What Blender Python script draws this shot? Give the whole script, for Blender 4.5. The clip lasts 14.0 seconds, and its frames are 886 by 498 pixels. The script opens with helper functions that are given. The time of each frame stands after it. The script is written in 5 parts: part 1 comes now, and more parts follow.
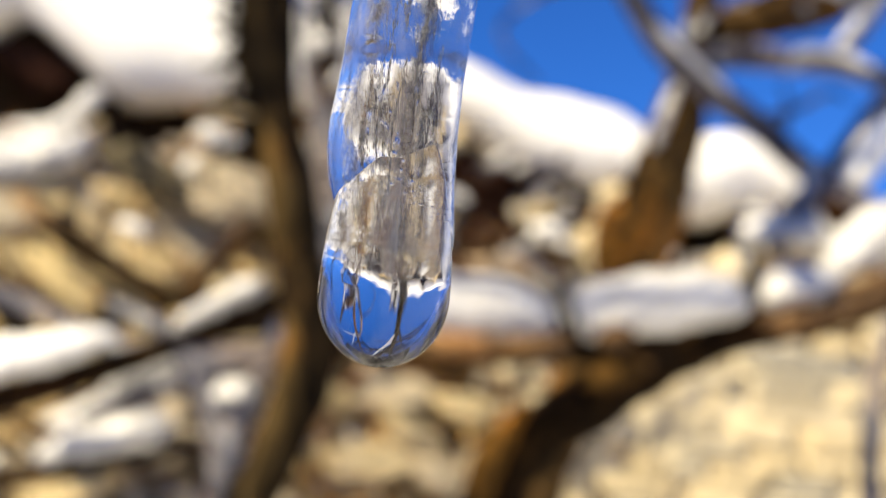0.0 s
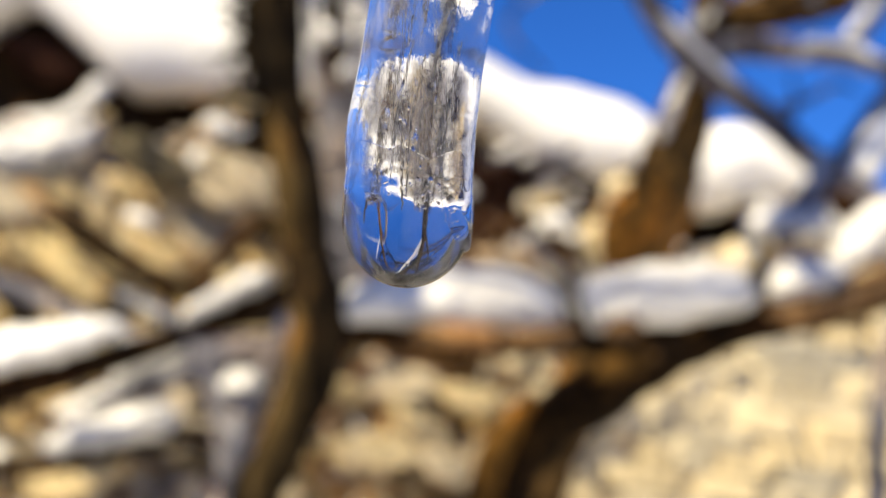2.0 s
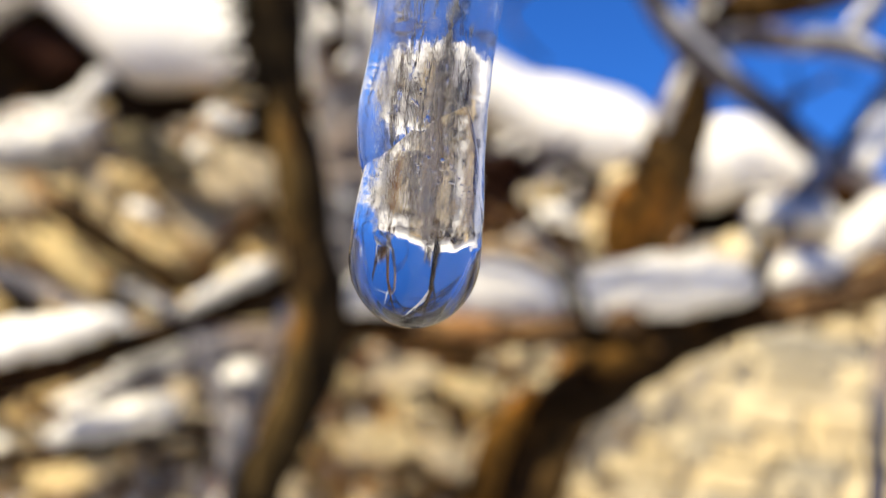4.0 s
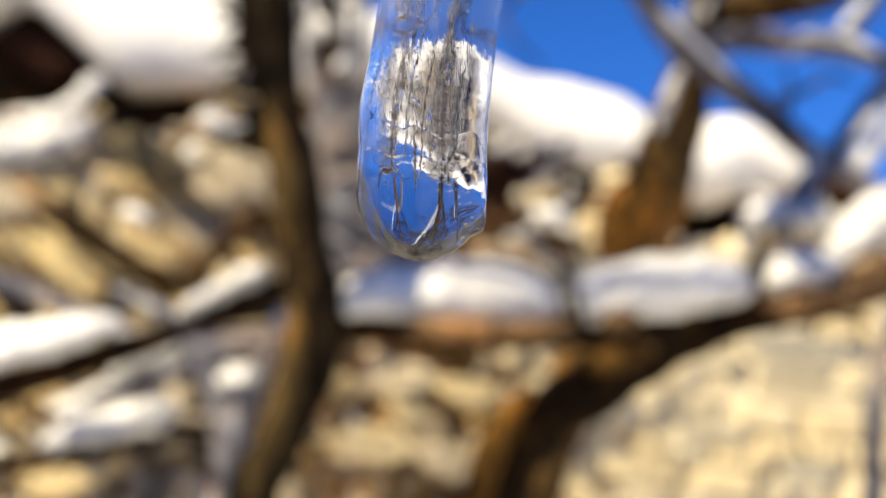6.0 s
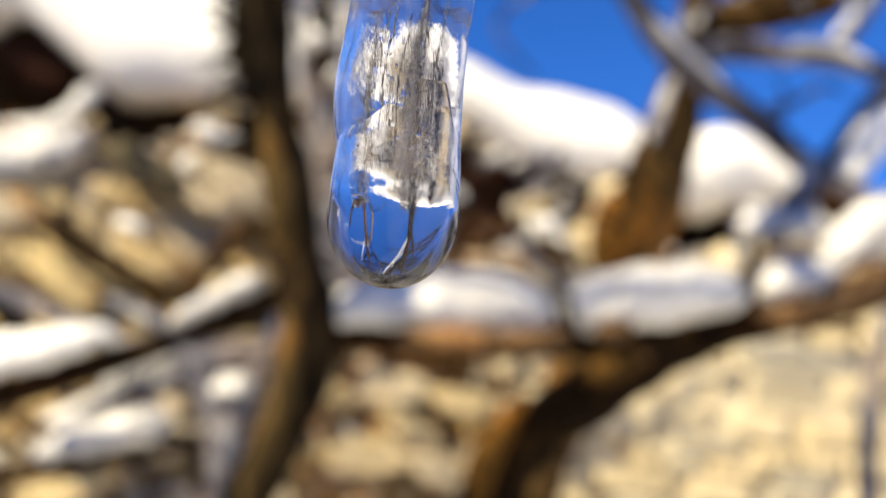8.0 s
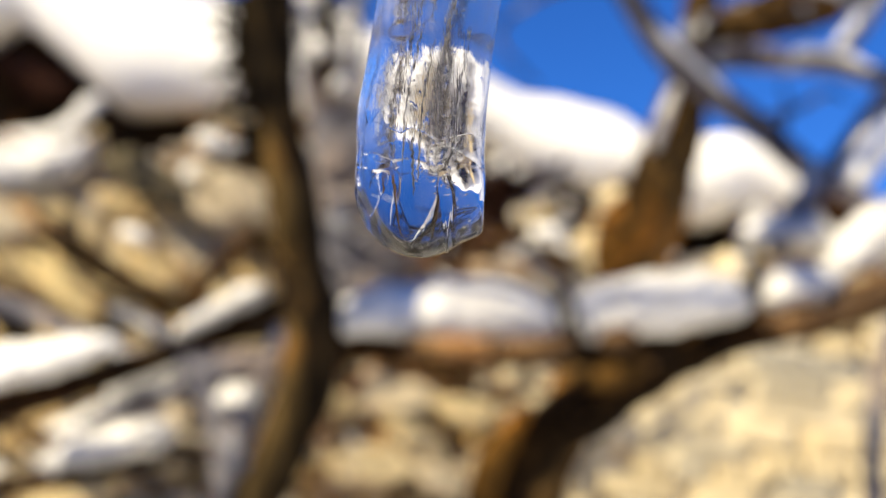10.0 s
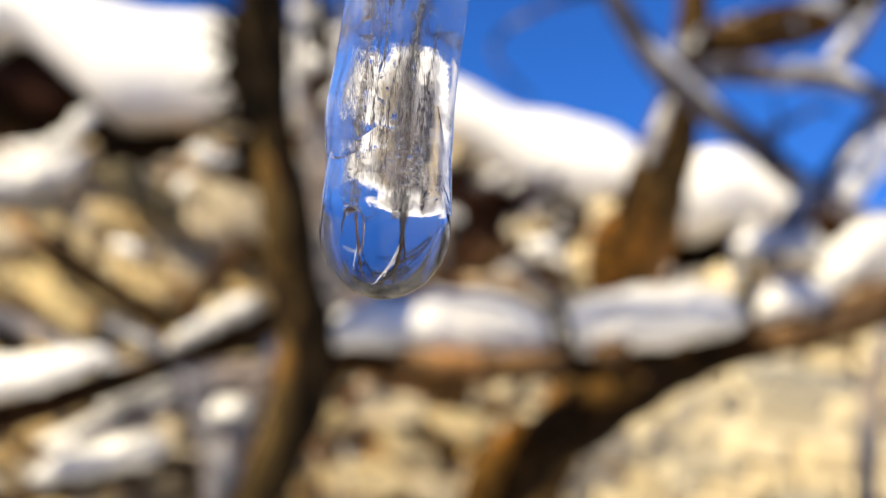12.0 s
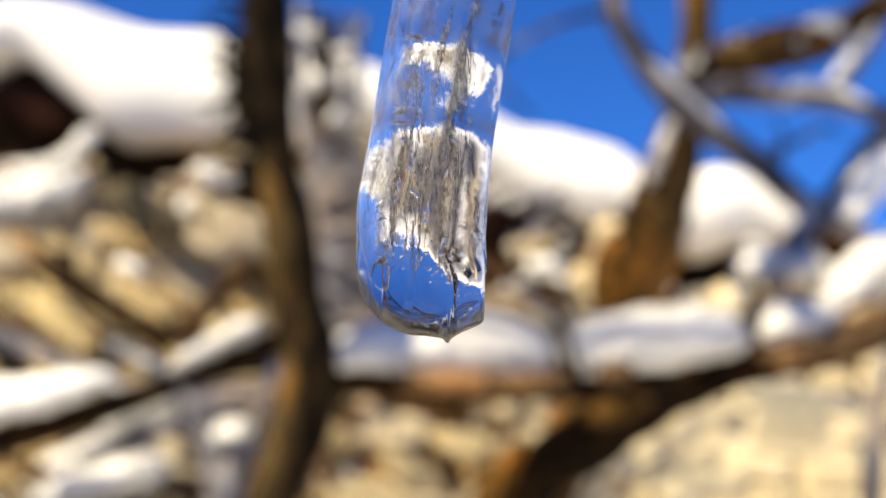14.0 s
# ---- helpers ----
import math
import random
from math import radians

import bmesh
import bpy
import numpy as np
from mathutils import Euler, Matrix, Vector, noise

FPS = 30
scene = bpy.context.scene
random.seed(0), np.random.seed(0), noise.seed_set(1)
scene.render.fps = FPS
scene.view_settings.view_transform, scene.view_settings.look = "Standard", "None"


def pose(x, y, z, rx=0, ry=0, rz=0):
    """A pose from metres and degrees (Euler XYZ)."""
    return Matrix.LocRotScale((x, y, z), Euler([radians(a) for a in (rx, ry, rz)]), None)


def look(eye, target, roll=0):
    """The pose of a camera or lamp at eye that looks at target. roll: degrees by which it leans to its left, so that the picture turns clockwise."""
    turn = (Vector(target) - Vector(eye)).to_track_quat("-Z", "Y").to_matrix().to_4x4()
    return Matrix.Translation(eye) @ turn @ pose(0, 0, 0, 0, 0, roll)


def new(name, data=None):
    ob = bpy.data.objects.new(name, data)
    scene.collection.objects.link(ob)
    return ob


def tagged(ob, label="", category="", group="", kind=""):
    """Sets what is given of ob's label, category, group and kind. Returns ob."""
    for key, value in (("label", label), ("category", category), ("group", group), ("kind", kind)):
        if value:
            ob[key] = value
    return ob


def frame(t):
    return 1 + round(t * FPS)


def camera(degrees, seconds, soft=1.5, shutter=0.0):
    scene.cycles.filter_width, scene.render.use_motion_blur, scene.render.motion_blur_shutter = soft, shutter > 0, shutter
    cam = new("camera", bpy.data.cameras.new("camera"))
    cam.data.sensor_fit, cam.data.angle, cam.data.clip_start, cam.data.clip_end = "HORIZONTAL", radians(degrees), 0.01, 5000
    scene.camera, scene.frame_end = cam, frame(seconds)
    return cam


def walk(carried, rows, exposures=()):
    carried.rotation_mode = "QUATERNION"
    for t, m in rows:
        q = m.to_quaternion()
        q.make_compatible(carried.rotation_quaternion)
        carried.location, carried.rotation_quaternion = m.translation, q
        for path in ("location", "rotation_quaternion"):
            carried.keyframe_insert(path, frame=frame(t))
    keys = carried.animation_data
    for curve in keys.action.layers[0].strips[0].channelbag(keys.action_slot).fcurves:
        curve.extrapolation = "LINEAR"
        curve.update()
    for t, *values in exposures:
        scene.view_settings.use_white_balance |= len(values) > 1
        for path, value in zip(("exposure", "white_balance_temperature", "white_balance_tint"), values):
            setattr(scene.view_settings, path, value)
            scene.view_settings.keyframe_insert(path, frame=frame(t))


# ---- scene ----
# Units in the icicle's own drawing are tenths of its width; UNIT turns them into metres.
UNIT = 1.0 / 35400.0

# ---------------------------------------------------------------- camera
# seconds, yaw, pitch, lean (degrees), place (metres): a phone held in the hand, a finger's length from the icicle
PATH = [
    (0, 0.095, 8.179, 2.928, 0.00084, -0.00000, 1.55206),
    (0.5, 0.198, 8.027, 2.953, 0.00168, 0.00000, 1.55174),
    (1, 0.277, 7.917, 3.078, 0.00165, 0.00000, 1.55172),
    (1.5, 0.281, 7.756, 2.956, 0.00122, 0.00000, 1.55167),
    (2, 0.387, 7.750, 3.038, 0.00027, 0.00000, 1.55229),
    (2.5, 0.466, 7.713, 3.051, -0.00064, 0.00000, 1.55384),
    (3, 0.448, 7.560, 3.023, -0.00040, 0.00000, 1.55321),
    (5.5, 0.238, 7.313, 2.901, -0.00021, 0.00000, 1.55099),
    (6, 0.169, 7.501, 2.727, -0.00058, 0.00000, 1.55156),
    (6.5, 0.138, 7.706, 2.772, -0.00083, 0.00000, 1.55144),
    (7, 0.023, 7.905, 2.503, -0.00045, -0.00000, 1.55163),
    (7.5, 0.000, 8.000, 2.500, 0.00000, -0.00000, 1.55000),
    (8, -0.049, 8.035, 2.623, 0.00049, 0.00000, 1.54991),
    (10.5, 0.103, 8.575, 2.314, -0.00070, 0.00000, 1.55088),
    (11, -0.026, 8.762, 2.399, 0.00018, 0.00000, 1.54957),
    (11.5, -0.091, 8.895, 2.377, 0.00055, 0.00000, 1.54905),
    (12, -0.135, 9.076, 2.411, 0.00077, 0.00000, 1.54996),
    (12.5, -0.134, 9.226, 2.297, -0.00010, 0.00000, 1.54935),
    (13, -0.144, 9.490, 2.325, -0.00043, 0.00000, 1.55105),
    (13.5, -0.123, 9.686, 2.313, -0.00097, 0.00000, 1.55207),
    (14, -0.007, 9.872, 2.406, -0.00090, -0.00000, 1.55361),
]


def held(yaw, pitch, lean, x, y, z):
    return pose(x, y, z, 0, 0, yaw) @ pose(0, 0, 0, 90 + pitch) @ pose(0, 0, 0, 0, 0, lean)


cam = camera(40.0, 14.0, soft=1.2)
cam.data.dof.use_dof = True
cam.data.dof.focus_distance = 0.0572
cam.data.dof.aperture_fstop = 38.0
cam.data.dof.aperture_blades = 0
walk(cam, [(row[0], held(*row[1:])) for row in PATH], exposures=((0.0, 0.82, 7550, 3), (10.0, 0.82, 7550, 3), (14.0, 0.87, 7600, 3)))

# ---------------------------------------------------------------- daylight
SUN_WAY = Vector((-0.64, -0.40, 0.65)).normalized()
world = bpy.data.worlds.new("winter_sky")
scene.world = world
world.use_nodes = True
wn = world.node_tree.nodes
sky = wn.new("ShaderNodeTexSky")
sky.sky_type = "NISHITA"
sky.sun_disc = False
sky.sun_elevation = math.asin(SUN_WAY.z)
sky.sun_rotation = math.atan2(SUN_WAY.x, SUN_WAY.y)
sky.altitude = 2500
sky.air_density = 1.0
sky.dust_density = 0.0
sky.ozone_density = 4.0
wn["Background"].inputs["Strength"].default_value = 0.055
# the deep blue of thin, dry mountain air
deep_blue = wn.new("ShaderNodeMix")
deep_blue.data_type, deep_blue.blend_type = "RGBA", "MULTIPLY"
deep_blue.inputs[0].default_value = 1.0
deep_blue.inputs[7].default_value = (0.25, 0.87, 1.98, 1)
world.node_tree.links.new(sky.outputs["Color"], deep_blue.inputs[6])
world.node_tree.links.new(deep_blue.outputs[2], wn["Background"].inputs["Color"])

sun_data = bpy.data.lights.new("sun", "SUN")
sun_data.energy = 5.0
sun_data.angle = radians(0.53)
sun_data.color = (1.0, 0.89, 0.71)
sun = new("sun", sun_data)
sun.matrix_world = look(SUN_WAY * 30, (0, 0, 0))


# ---------------------------------------------------------------- materials
def material(name):
    m = bpy.data.materials.new(name)
    m.use_nodes = True
    return m, m.node_tree.nodes, m.node_tree.links, m.node_tree.nodes["Principled BSDF"]


def coords(nodes, links, scale=(1, 1, 1)):
    tc = nodes.new("ShaderNodeTexCoord")
    mp = nodes.new("ShaderNodeMapping")
    mp.inputs["Scale"].default_value = scale
    links.new(tc.outputs["Object"], mp.inputs["Vector"])
    return mp.outputs["Vector"]


def noise_tex(nodes, links, vec, scale, detail=4.0, rough=0.55):
    n = nodes.new("ShaderNodeTexNoise")
    n.inputs["Scale"].default_value = scale
    n.inputs["Detail"].default_value = detail
    n.inputs["Roughness"].default_value = rough
    links.new(vec, n.inputs["Vector"])
    return n.outputs["Fac"]


def ramp(nodes, links, fac, stops):
    r = nodes.new("ShaderNodeValToRGB")
    e = r.color_ramp.elements
    while len(e) < len(stops):
        e.new(0.5)
    for el, (p, c) in zip(e, stops):
        el.position, el.color = p, (*c, 1)
    links.new(fac, r.inputs["Fac"])
    return r.outputs["Color"]


def mixed(nodes, links, fac, a, b, blend="MIX"):
    m = nodes.new("ShaderNodeMix")
    m.data_type, m.blend_type = "RGBA", blend
    for value, sock in ((fac, m.inputs[0]), (a, m.inputs[6]), (b, m.inputs[7])):
        if isinstance(value, (int, float)):
            sock.default_value = value
        elif isinstance(value, tuple):
            sock.default_value = (*value, 1)
        else:
            links.new(value, sock)
    return m.outputs[2]


def bumped(nodes, links, bsdf, height, strength, distance):
    b = nodes.new("ShaderNodeBump")
    b.inputs["Strength"].default_value = strength
    b.inputs["Distance"].default_value = distance
    links.new(height, b.inputs["Height"])
    links.new(b.outputs["Normal"], bsdf.inputs["Normal"])


def bark_material(name, dark, mid, light, lichen=0.0):
    m, n, l, p = material(name)
    v = coords(n, l)
    grain = noise_tex(n, l, coords(n, l, (1, 1, 0.35)), 90, 6, 0.65)
    patch = noise_tex(n, l, v, 9, 4)
    col = ramp(n, l, grain, [(0.30, dark), (0.52, mid), (0.72, light)])
    rust = ramp(n, l, patch, [(0.42, (0.17, 0.165, 0.175)), (0.54, (0.6, 0.56, 0.5)), (0.66, (1.45, 1.05, 0.66))] if not lichen else [(0.40, (0.30, 0.29, 0.32)), (0.52, (0.75, 0.70, 0.66)), (0.64, (1.35, 1.05, 0.75))])
    col = mixed(n, l, 0.8, col, rust, "MULTIPLY")
    if lichen:
        spots = ramp(n, l, noise_tex(n, l, v, 26, 5, 0.6), [(0.56, (0, 0, 0)), (0.64, (1, 1, 1))])
        col = mixed(n, l, spots, col, (0.40, 0.41, 0.43))
    l.new(col, p.inputs["Base Color"])
    p.inputs["Roughness"].default_value = 0.85
    p.inputs["Specular IOR Level"].default_value = 0.05
    bumped(n, l, p, grain, 0.7, 0.006)
    return m


def snow_material():
    m, n, l, p = material("snow")
    v = coords(n, l)
    soft = noise_tex(n, l, v, 9, 4)
    fine = noise_tex(n, l, v, 130, 3)
    l.new(ramp(n, l, soft, [(0.3, (0.84, 0.82, 0.77)), (0.7, (0.92, 0.90, 0.86))]), p.inputs["Base Color"])
    p.inputs["Roughness"].default_value = 0.55
    p.inputs["Specular IOR Level"].default_value = 0.25
    bumped(n, l, p, mixed(n, l, 0.4, soft, fine), 0.5, 0.01)
    return m


# Wet, greyer copy of the snow, with half shade put into its colour
def dimmed_snow_material():
    m, n, l, p = material("dimmed_snow")
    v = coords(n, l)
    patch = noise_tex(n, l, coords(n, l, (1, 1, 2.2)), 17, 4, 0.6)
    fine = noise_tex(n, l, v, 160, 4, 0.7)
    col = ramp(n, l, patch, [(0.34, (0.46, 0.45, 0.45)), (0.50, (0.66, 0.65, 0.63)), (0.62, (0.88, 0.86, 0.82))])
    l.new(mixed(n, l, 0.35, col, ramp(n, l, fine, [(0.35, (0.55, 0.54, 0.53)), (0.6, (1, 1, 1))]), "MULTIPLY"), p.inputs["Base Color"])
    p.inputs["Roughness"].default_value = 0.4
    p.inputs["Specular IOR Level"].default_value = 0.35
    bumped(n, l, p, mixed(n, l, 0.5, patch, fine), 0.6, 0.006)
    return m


def rock_material(name, tints, rust=(0.95, 0.55, 0.20)):
    m, n, l, p = material(name)
    v = coords(n, l)
    info = n.new("ShaderNodeObjectInfo")
    own = ramp(n, l, info.outputs["Random"], tints)
    stain = noise_tex(n, l, v, 2.2, 5, 0.62)
    fine = noise_tex(n, l, v, 16, 6, 0.7)
    col = mixed(n, l, 0.75, own, ramp(n, l, stain, [(0.38, (0.17, 0.12, 0.08)), (0.46, (0.86, 0.78, 0.66)), (0.54, (1.12, 1.08, 1.0)), (0.61, rust)]), "MULTIPLY")
    col = mixed(n, l, 0.45, col, ramp(n, l, fine, [(0.3, (0.66, 0.63, 0.60)), (0.6, (1, 1, 1))]), "MULTIPLY")
    l.new(col, p.inputs["Base Color"])
    p.inputs["Roughness"].default_value = 0.9
    p.inputs["Specular IOR Level"].default_value = 0.2
    bumped(n, l, p, fine, 0.8, 0.012)
    return m


def soil_material():
    m, n, l, p = material("dark_soil")
    v = coords(n, l)
    a = noise_tex(n, l, v, 11, 6, 0.65)
    l.new(ramp(n, l, a, [(0.3, (0.014, 0.009, 0.006)), (0.6, (0.055, 0.032, 0.017)), (0.75, (0.12, 0.07, 0.033))]), p.inputs["Base Color"])
    p.inputs["Roughness"].default_value = 0.95
    p.inputs["Specular IOR Level"].default_value = 0.15
    bumped(n, l, p, a, 1.0, 0.03)
    return m


SNOW = snow_material()
DIMMED_SNOW = dimmed_snow_material()
BARK_DARK = bark_material("dark_bark", (0.006, 0.004, 0.003), (0.024, 0.016, 0.008), (0.105, 0.068, 0.028))
# brown bark taken nearly black: the forked trunk's shade is in its colour
BARK_BROWN = bark_material("brown_bark", (0.007, 0.004, 0.003), (0.020, 0.011, 0.005), (0.095, 0.052, 0.017))
BARK_GREY = bark_material("grey_bark", (0.085, 0.085, 0.10), (0.22, 0.22, 0.25), (0.37, 0.37, 0.40), 1.0)
ROCK = rock_material("tan_rock", [(0.0, (0.76, 0.59, 0.30)), (0.25, (0.84, 0.74, 0.50)), (0.45, (0.79, 0.65, 0.35)), (0.6, (0.68, 0.62, 0.50)), (0.75, (0.84, 0.72, 0.43)), (0.9, (0.61, 0.33, 0.09)), (1.0, (0.73, 0.66, 0.55))])
SLAB = rock_material("pale_limestone", [(0.0, (0.54, 0.45, 0.29)), (0.5, (0.62, 0.54, 0.38)), (0.8, (0.52, 0.46, 0.34)), (1.0, (0.40, 0.38, 0.33))], (0.95, 0.92, 0.86))
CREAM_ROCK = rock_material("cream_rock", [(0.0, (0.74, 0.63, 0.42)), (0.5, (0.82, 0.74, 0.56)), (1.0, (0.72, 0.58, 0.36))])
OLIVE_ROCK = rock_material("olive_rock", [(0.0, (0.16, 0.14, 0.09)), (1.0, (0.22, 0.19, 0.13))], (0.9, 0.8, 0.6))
SOIL = soil_material()


def thaw_material():
    m, n, l, p = material("thawing_ground")
    v = coords(n, l)
    a = noise_tex(n, l, v, 0.9, 6, 0.6)
    b = noise_tex(n, l, v, 30, 5, 0.7)
    earth = ramp(n, l, b, [(0.3, (0.04, 0.028, 0.018)), (0.7, (0.16, 0.11, 0.06))])
    mask = ramp(n, l, a, [(0.40, (0, 0, 0)), (0.48, (1, 1, 1))])
    l.new(mixed(n, l, mask, earth, (0.88, 0.86, 0.81)), p.inputs["Base Color"])
    p.inputs["Roughness"].default_value = 0.9
    p.inputs["Specular IOR Level"].default_value = 0.2
    bumped(n, l, p, b, 0.6, 0.02)
    return m


THAW = thaw_material()


def rubble_material():
    m, n, l, p = material("rubble")
    geo = n.new("ShaderNodeNewGeometry")
    own = ramp(n, l, geo.outputs["Random Per Island"], [(0.0, (0.62, 0.48, 0.26)), (0.3, (0.82, 0.70, 0.48)), (0.45, (0.45, 0.41, 0.37)), (0.6, (0.50, 0.26, 0.07)), (0.75, (0.10, 0.065, 0.04)), (0.88, (0.55, 0.50, 0.43)), (1.0, (0.14, 0.06, 0.04))])
    fine = noise_tex(n, l, coords(n, l), 70, 5, 0.7)
    l.new(mixed(n, l, 0.7, own, ramp(n, l, fine, [(0.3, (0.5, 0.48, 0.46)), (0.6, (1, 1, 1))]), "MULTIPLY"), p.inputs["Base Color"])
    p.inputs["Roughness"].default_value = 0.9
    p.inputs["Specular IOR Level"].default_value = 0.2
    bumped(n, l, p, fine, 0.6, 0.008)
    return m


RUBBLE = rubble_material()
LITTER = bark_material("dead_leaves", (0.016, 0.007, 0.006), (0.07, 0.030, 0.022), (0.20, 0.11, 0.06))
STEM = bark_material("dry_stem", (0.06, 0.03, 0.012), (0.22, 0.11, 0.04), (0.42, 0.24, 0.09))
BARK_TAUPE = bark_material("taupe_bark", (0.06, 0.054, 0.06), (0.185, 0.168, 0.175), (0.38, 0.36, 0.365), 1.0)
GREY_ROCK = rock_material("grey_rock", [(0.0, (0.34, 0.33, 0.34)), (0.5, (0.46, 0.44, 0.42)), (1.0, (0.28, 0.27, 0.27))], (0.8, 0.75, 0.7))
BARK_UMBER = bark_material("umber_bark", (0.03, 0.017, 0.007), (0.18, 0.105, 0.038), (0.36, 0.23, 0.09))
BARK_OLIVE = bark_material("olive_bark", (0.010, 0.006, 0.003), (0.065, 0.037, 0.013), (0.20, 0.125, 0.05), 0.6)
BARK_RUST = bark_material("rusty_bark", (0.012, 0.006, 0.003), (0.085, 0.042, 0.014), (0.60, 0.34, 0.14))
AMBER = bark_material("amber_bark", (0.06, 0.03, 0.008), (0.24, 0.12, 0.028), (0.40, 0.22, 0.06))
SUNLIT_BARE = bark_material("sunlit_bare_bark", (0.10, 0.05, 0.02), (0.36, 0.21, 0.10), (0.60, 0.38, 0.20))
SUNLIT_OLIVE = bark_material("sunlit_olive_bark", (0.05, 0.03, 0.012), (0.145, 0.095, 0.036), (0.27, 0.18, 0.075))
MORTAR = rock_material("grey_mortar", [(0.0, (0.57, 0.52, 0.40)), (1.0, (0.57, 0.52, 0.40))], (0.82, 0.77, 0.69))


# ---------------------------------------------------------------- mesh helpers
def mesh_of(name, bm, mat, smooth=True):
    me = bpy.data.meshes.new(name)
    bm.normal_update()
    bm.to_mesh(me)
    bm.free()
    me.materials.append(mat)
    if smooth:
        for poly in me.polygons:
            poly.use_smooth = True
    return me


def thing(name, label, category, group="", kind="", place=(0, 0, 0)):
    ob = new(name)
    ob.empty_display_size = 0.02
    ob.matrix_basis = Matrix.Translation(place)
    return tagged(ob, label, category, group, kind)


def part(name, bm, mat, parent, label="", smooth=True):
    ob = new(name, mesh_of(name, bm, mat, smooth))
    ob.parent = parent
    ob.matrix_parent_inverse = parent.matrix_basis.inverted()
    return tagged(ob, label)


def smooth_line(points, per=6):
    """Catmull-Rom through points of any dimension."""
    pts = [np.array(p, float) for p in points]
    pts = [2 * pts[0] - pts[1]] + pts + [2 * pts[-1] - pts[-2]]
    out = []
    for i in range(1, len(pts) - 2):
        a, b, c, d = pts[i - 1:i + 3]
        for k in range(per):
            t = k / per
            out.append(0.5 * (2 * b + (c - a) * t + (2 * a - 5 * b + 4 * c - d) * t * t + (3 * b - a - 3 * c + d) * t ** 3))
    out.append(pts[-2])
    return out


def tube(points, sides=14, rough=0.10, per=6, seed=0.0, knots=0.0):
    """A limb: points (x, y, z, radius), uneven like bark, closed at both ends."""
    line = smooth_line(points, per)
    bm = bmesh.new()
    rings = []
    ref = Vector((0.31, -0.84, 0.44))
    for i, p in enumerate(line):
        a = Vector(line[max(i - 1, 0)][:3])
        b = Vector(line[min(i + 1, len(line) - 1)][:3])
        t = (b - a).normalized()
        u = (ref - t * ref.dot(t)).normalized()
        w = t.cross(u)
        c = Vector(p[:3])
        r = max(p[3], 0.0005)
        ring = []
        for k in range(sides):
            ang = 2 * math.pi * k / sides
            way = u * math.cos(ang) + w * math.sin(ang)
            q = c + way * r
            n1 = noise.noise(q / (r * 1.6) + Vector((seed, 0, 3)))
            n2 = noise.noise(c / (r * 3.5) + Vector((seed, 7, 0)))
            ring.append(bm.verts.new(c + way * r * (1 + rough * n1 + knots * n2)))
        rings.append(ring)
    for r0, r1 in zip(rings, rings[1:]):
        for k in range(sides):
            bm.faces.new((r0[k], r0[(k + 1) % sides], r1[(k + 1) % sides], r1[k]))
    bm.faces.new(list(reversed(rings[0])))
    bm.faces.new(rings[-1])
    return bm


def clump(points, flat=0.75, sides=18, per=7, seed=0.0, rough=0.16):
    """A pillow of snow along points (x, y, z, half width), rounded at both ends and flatter below."""
    line = smooth_line(points, per)
    bm = bmesh.new()
    rings = []
    n = len(line)
    for i, p in enumerate(line):
        a = Vector(line[max(i - 1, 0)][:3])
        b = Vector(line[min(i + 1, n - 1)][:3])
        t = (b - a).normalized()
        side = t.cross(Vector((0, 0, 1))).normalized()
        up = side.cross(t)
        s = i / (n - 1)
        end = max(0.04, min(1.0, (1 - abs(2 * s - 1) ** 6)) ** 0.5)
        ring = []
        for k in range(sides):
            ang = 2 * math.pi * k / sides
            h = math.sin(ang)
            q = Vector(p[:3]) + (side * math.cos(ang) + up * (h if h > 0 else h * 0.45) * flat * 1.25) * p[3] * end
            d = noise.noise_vector(q / (p[3] * 1.3) + Vector((seed, seed, 0))) * p[3] * rough
            ring.append(bm.verts.new(q + d))
        rings.append(ring)
    for r0, r1 in zip(rings, rings[1:]):
        for k in range(sides):
            bm.faces.new((r0[k], r0[(k + 1) % sides], r1[(k + 1) % sides], r1[k]))
    bm.faces.new(list(reversed(rings[0])))
    bm.faces.new(rings[-1])
    bmesh.ops.recalc_face_normals(bm, faces=bm.faces)
    return bm


def snow_on(points, label, seed=0.0, flat=0.75, rough=0.16, mat=SNOW):
    me = mesh_of("snow_clump", clump(points, flat=flat, seed=seed, rough=rough), mat)
    return tagged(new("snow_clump", me), label, "snow", "snow clumps on the branches")


# ---------------------------------------------------------------- ground and bank
def crest(x):
    """Height of the bank's stony edge along x."""
    xs = CREST_X
    i = int(np.clip(np.searchsorted(xs, x) - 1, 0, len(xs) - 2))
    t = np.clip((x - xs[i]) / (xs[i + 1] - xs[i]), 0, 1)
    t = t * t * (3 - 2 * t)
    return CREST_Z[i] * (1 - t) + CREST_Z[i + 1] * t


# top of the snow along the bank
CREST_X = [-6.0, -2.5, -1.10, -0.62, -0.25, 0.02, 0.24, 0.42, 0.56, 0.72, 0.85, 1.00, 1.30, 2.5, 6.0]
CREST_Z = [2.78, 2.78, 2.725, 2.68, 2.605, 2.52, 2.44, 2.41, 2.34, 2.36, 2.30, 2.20, 2.10, 2.05, 2.0]


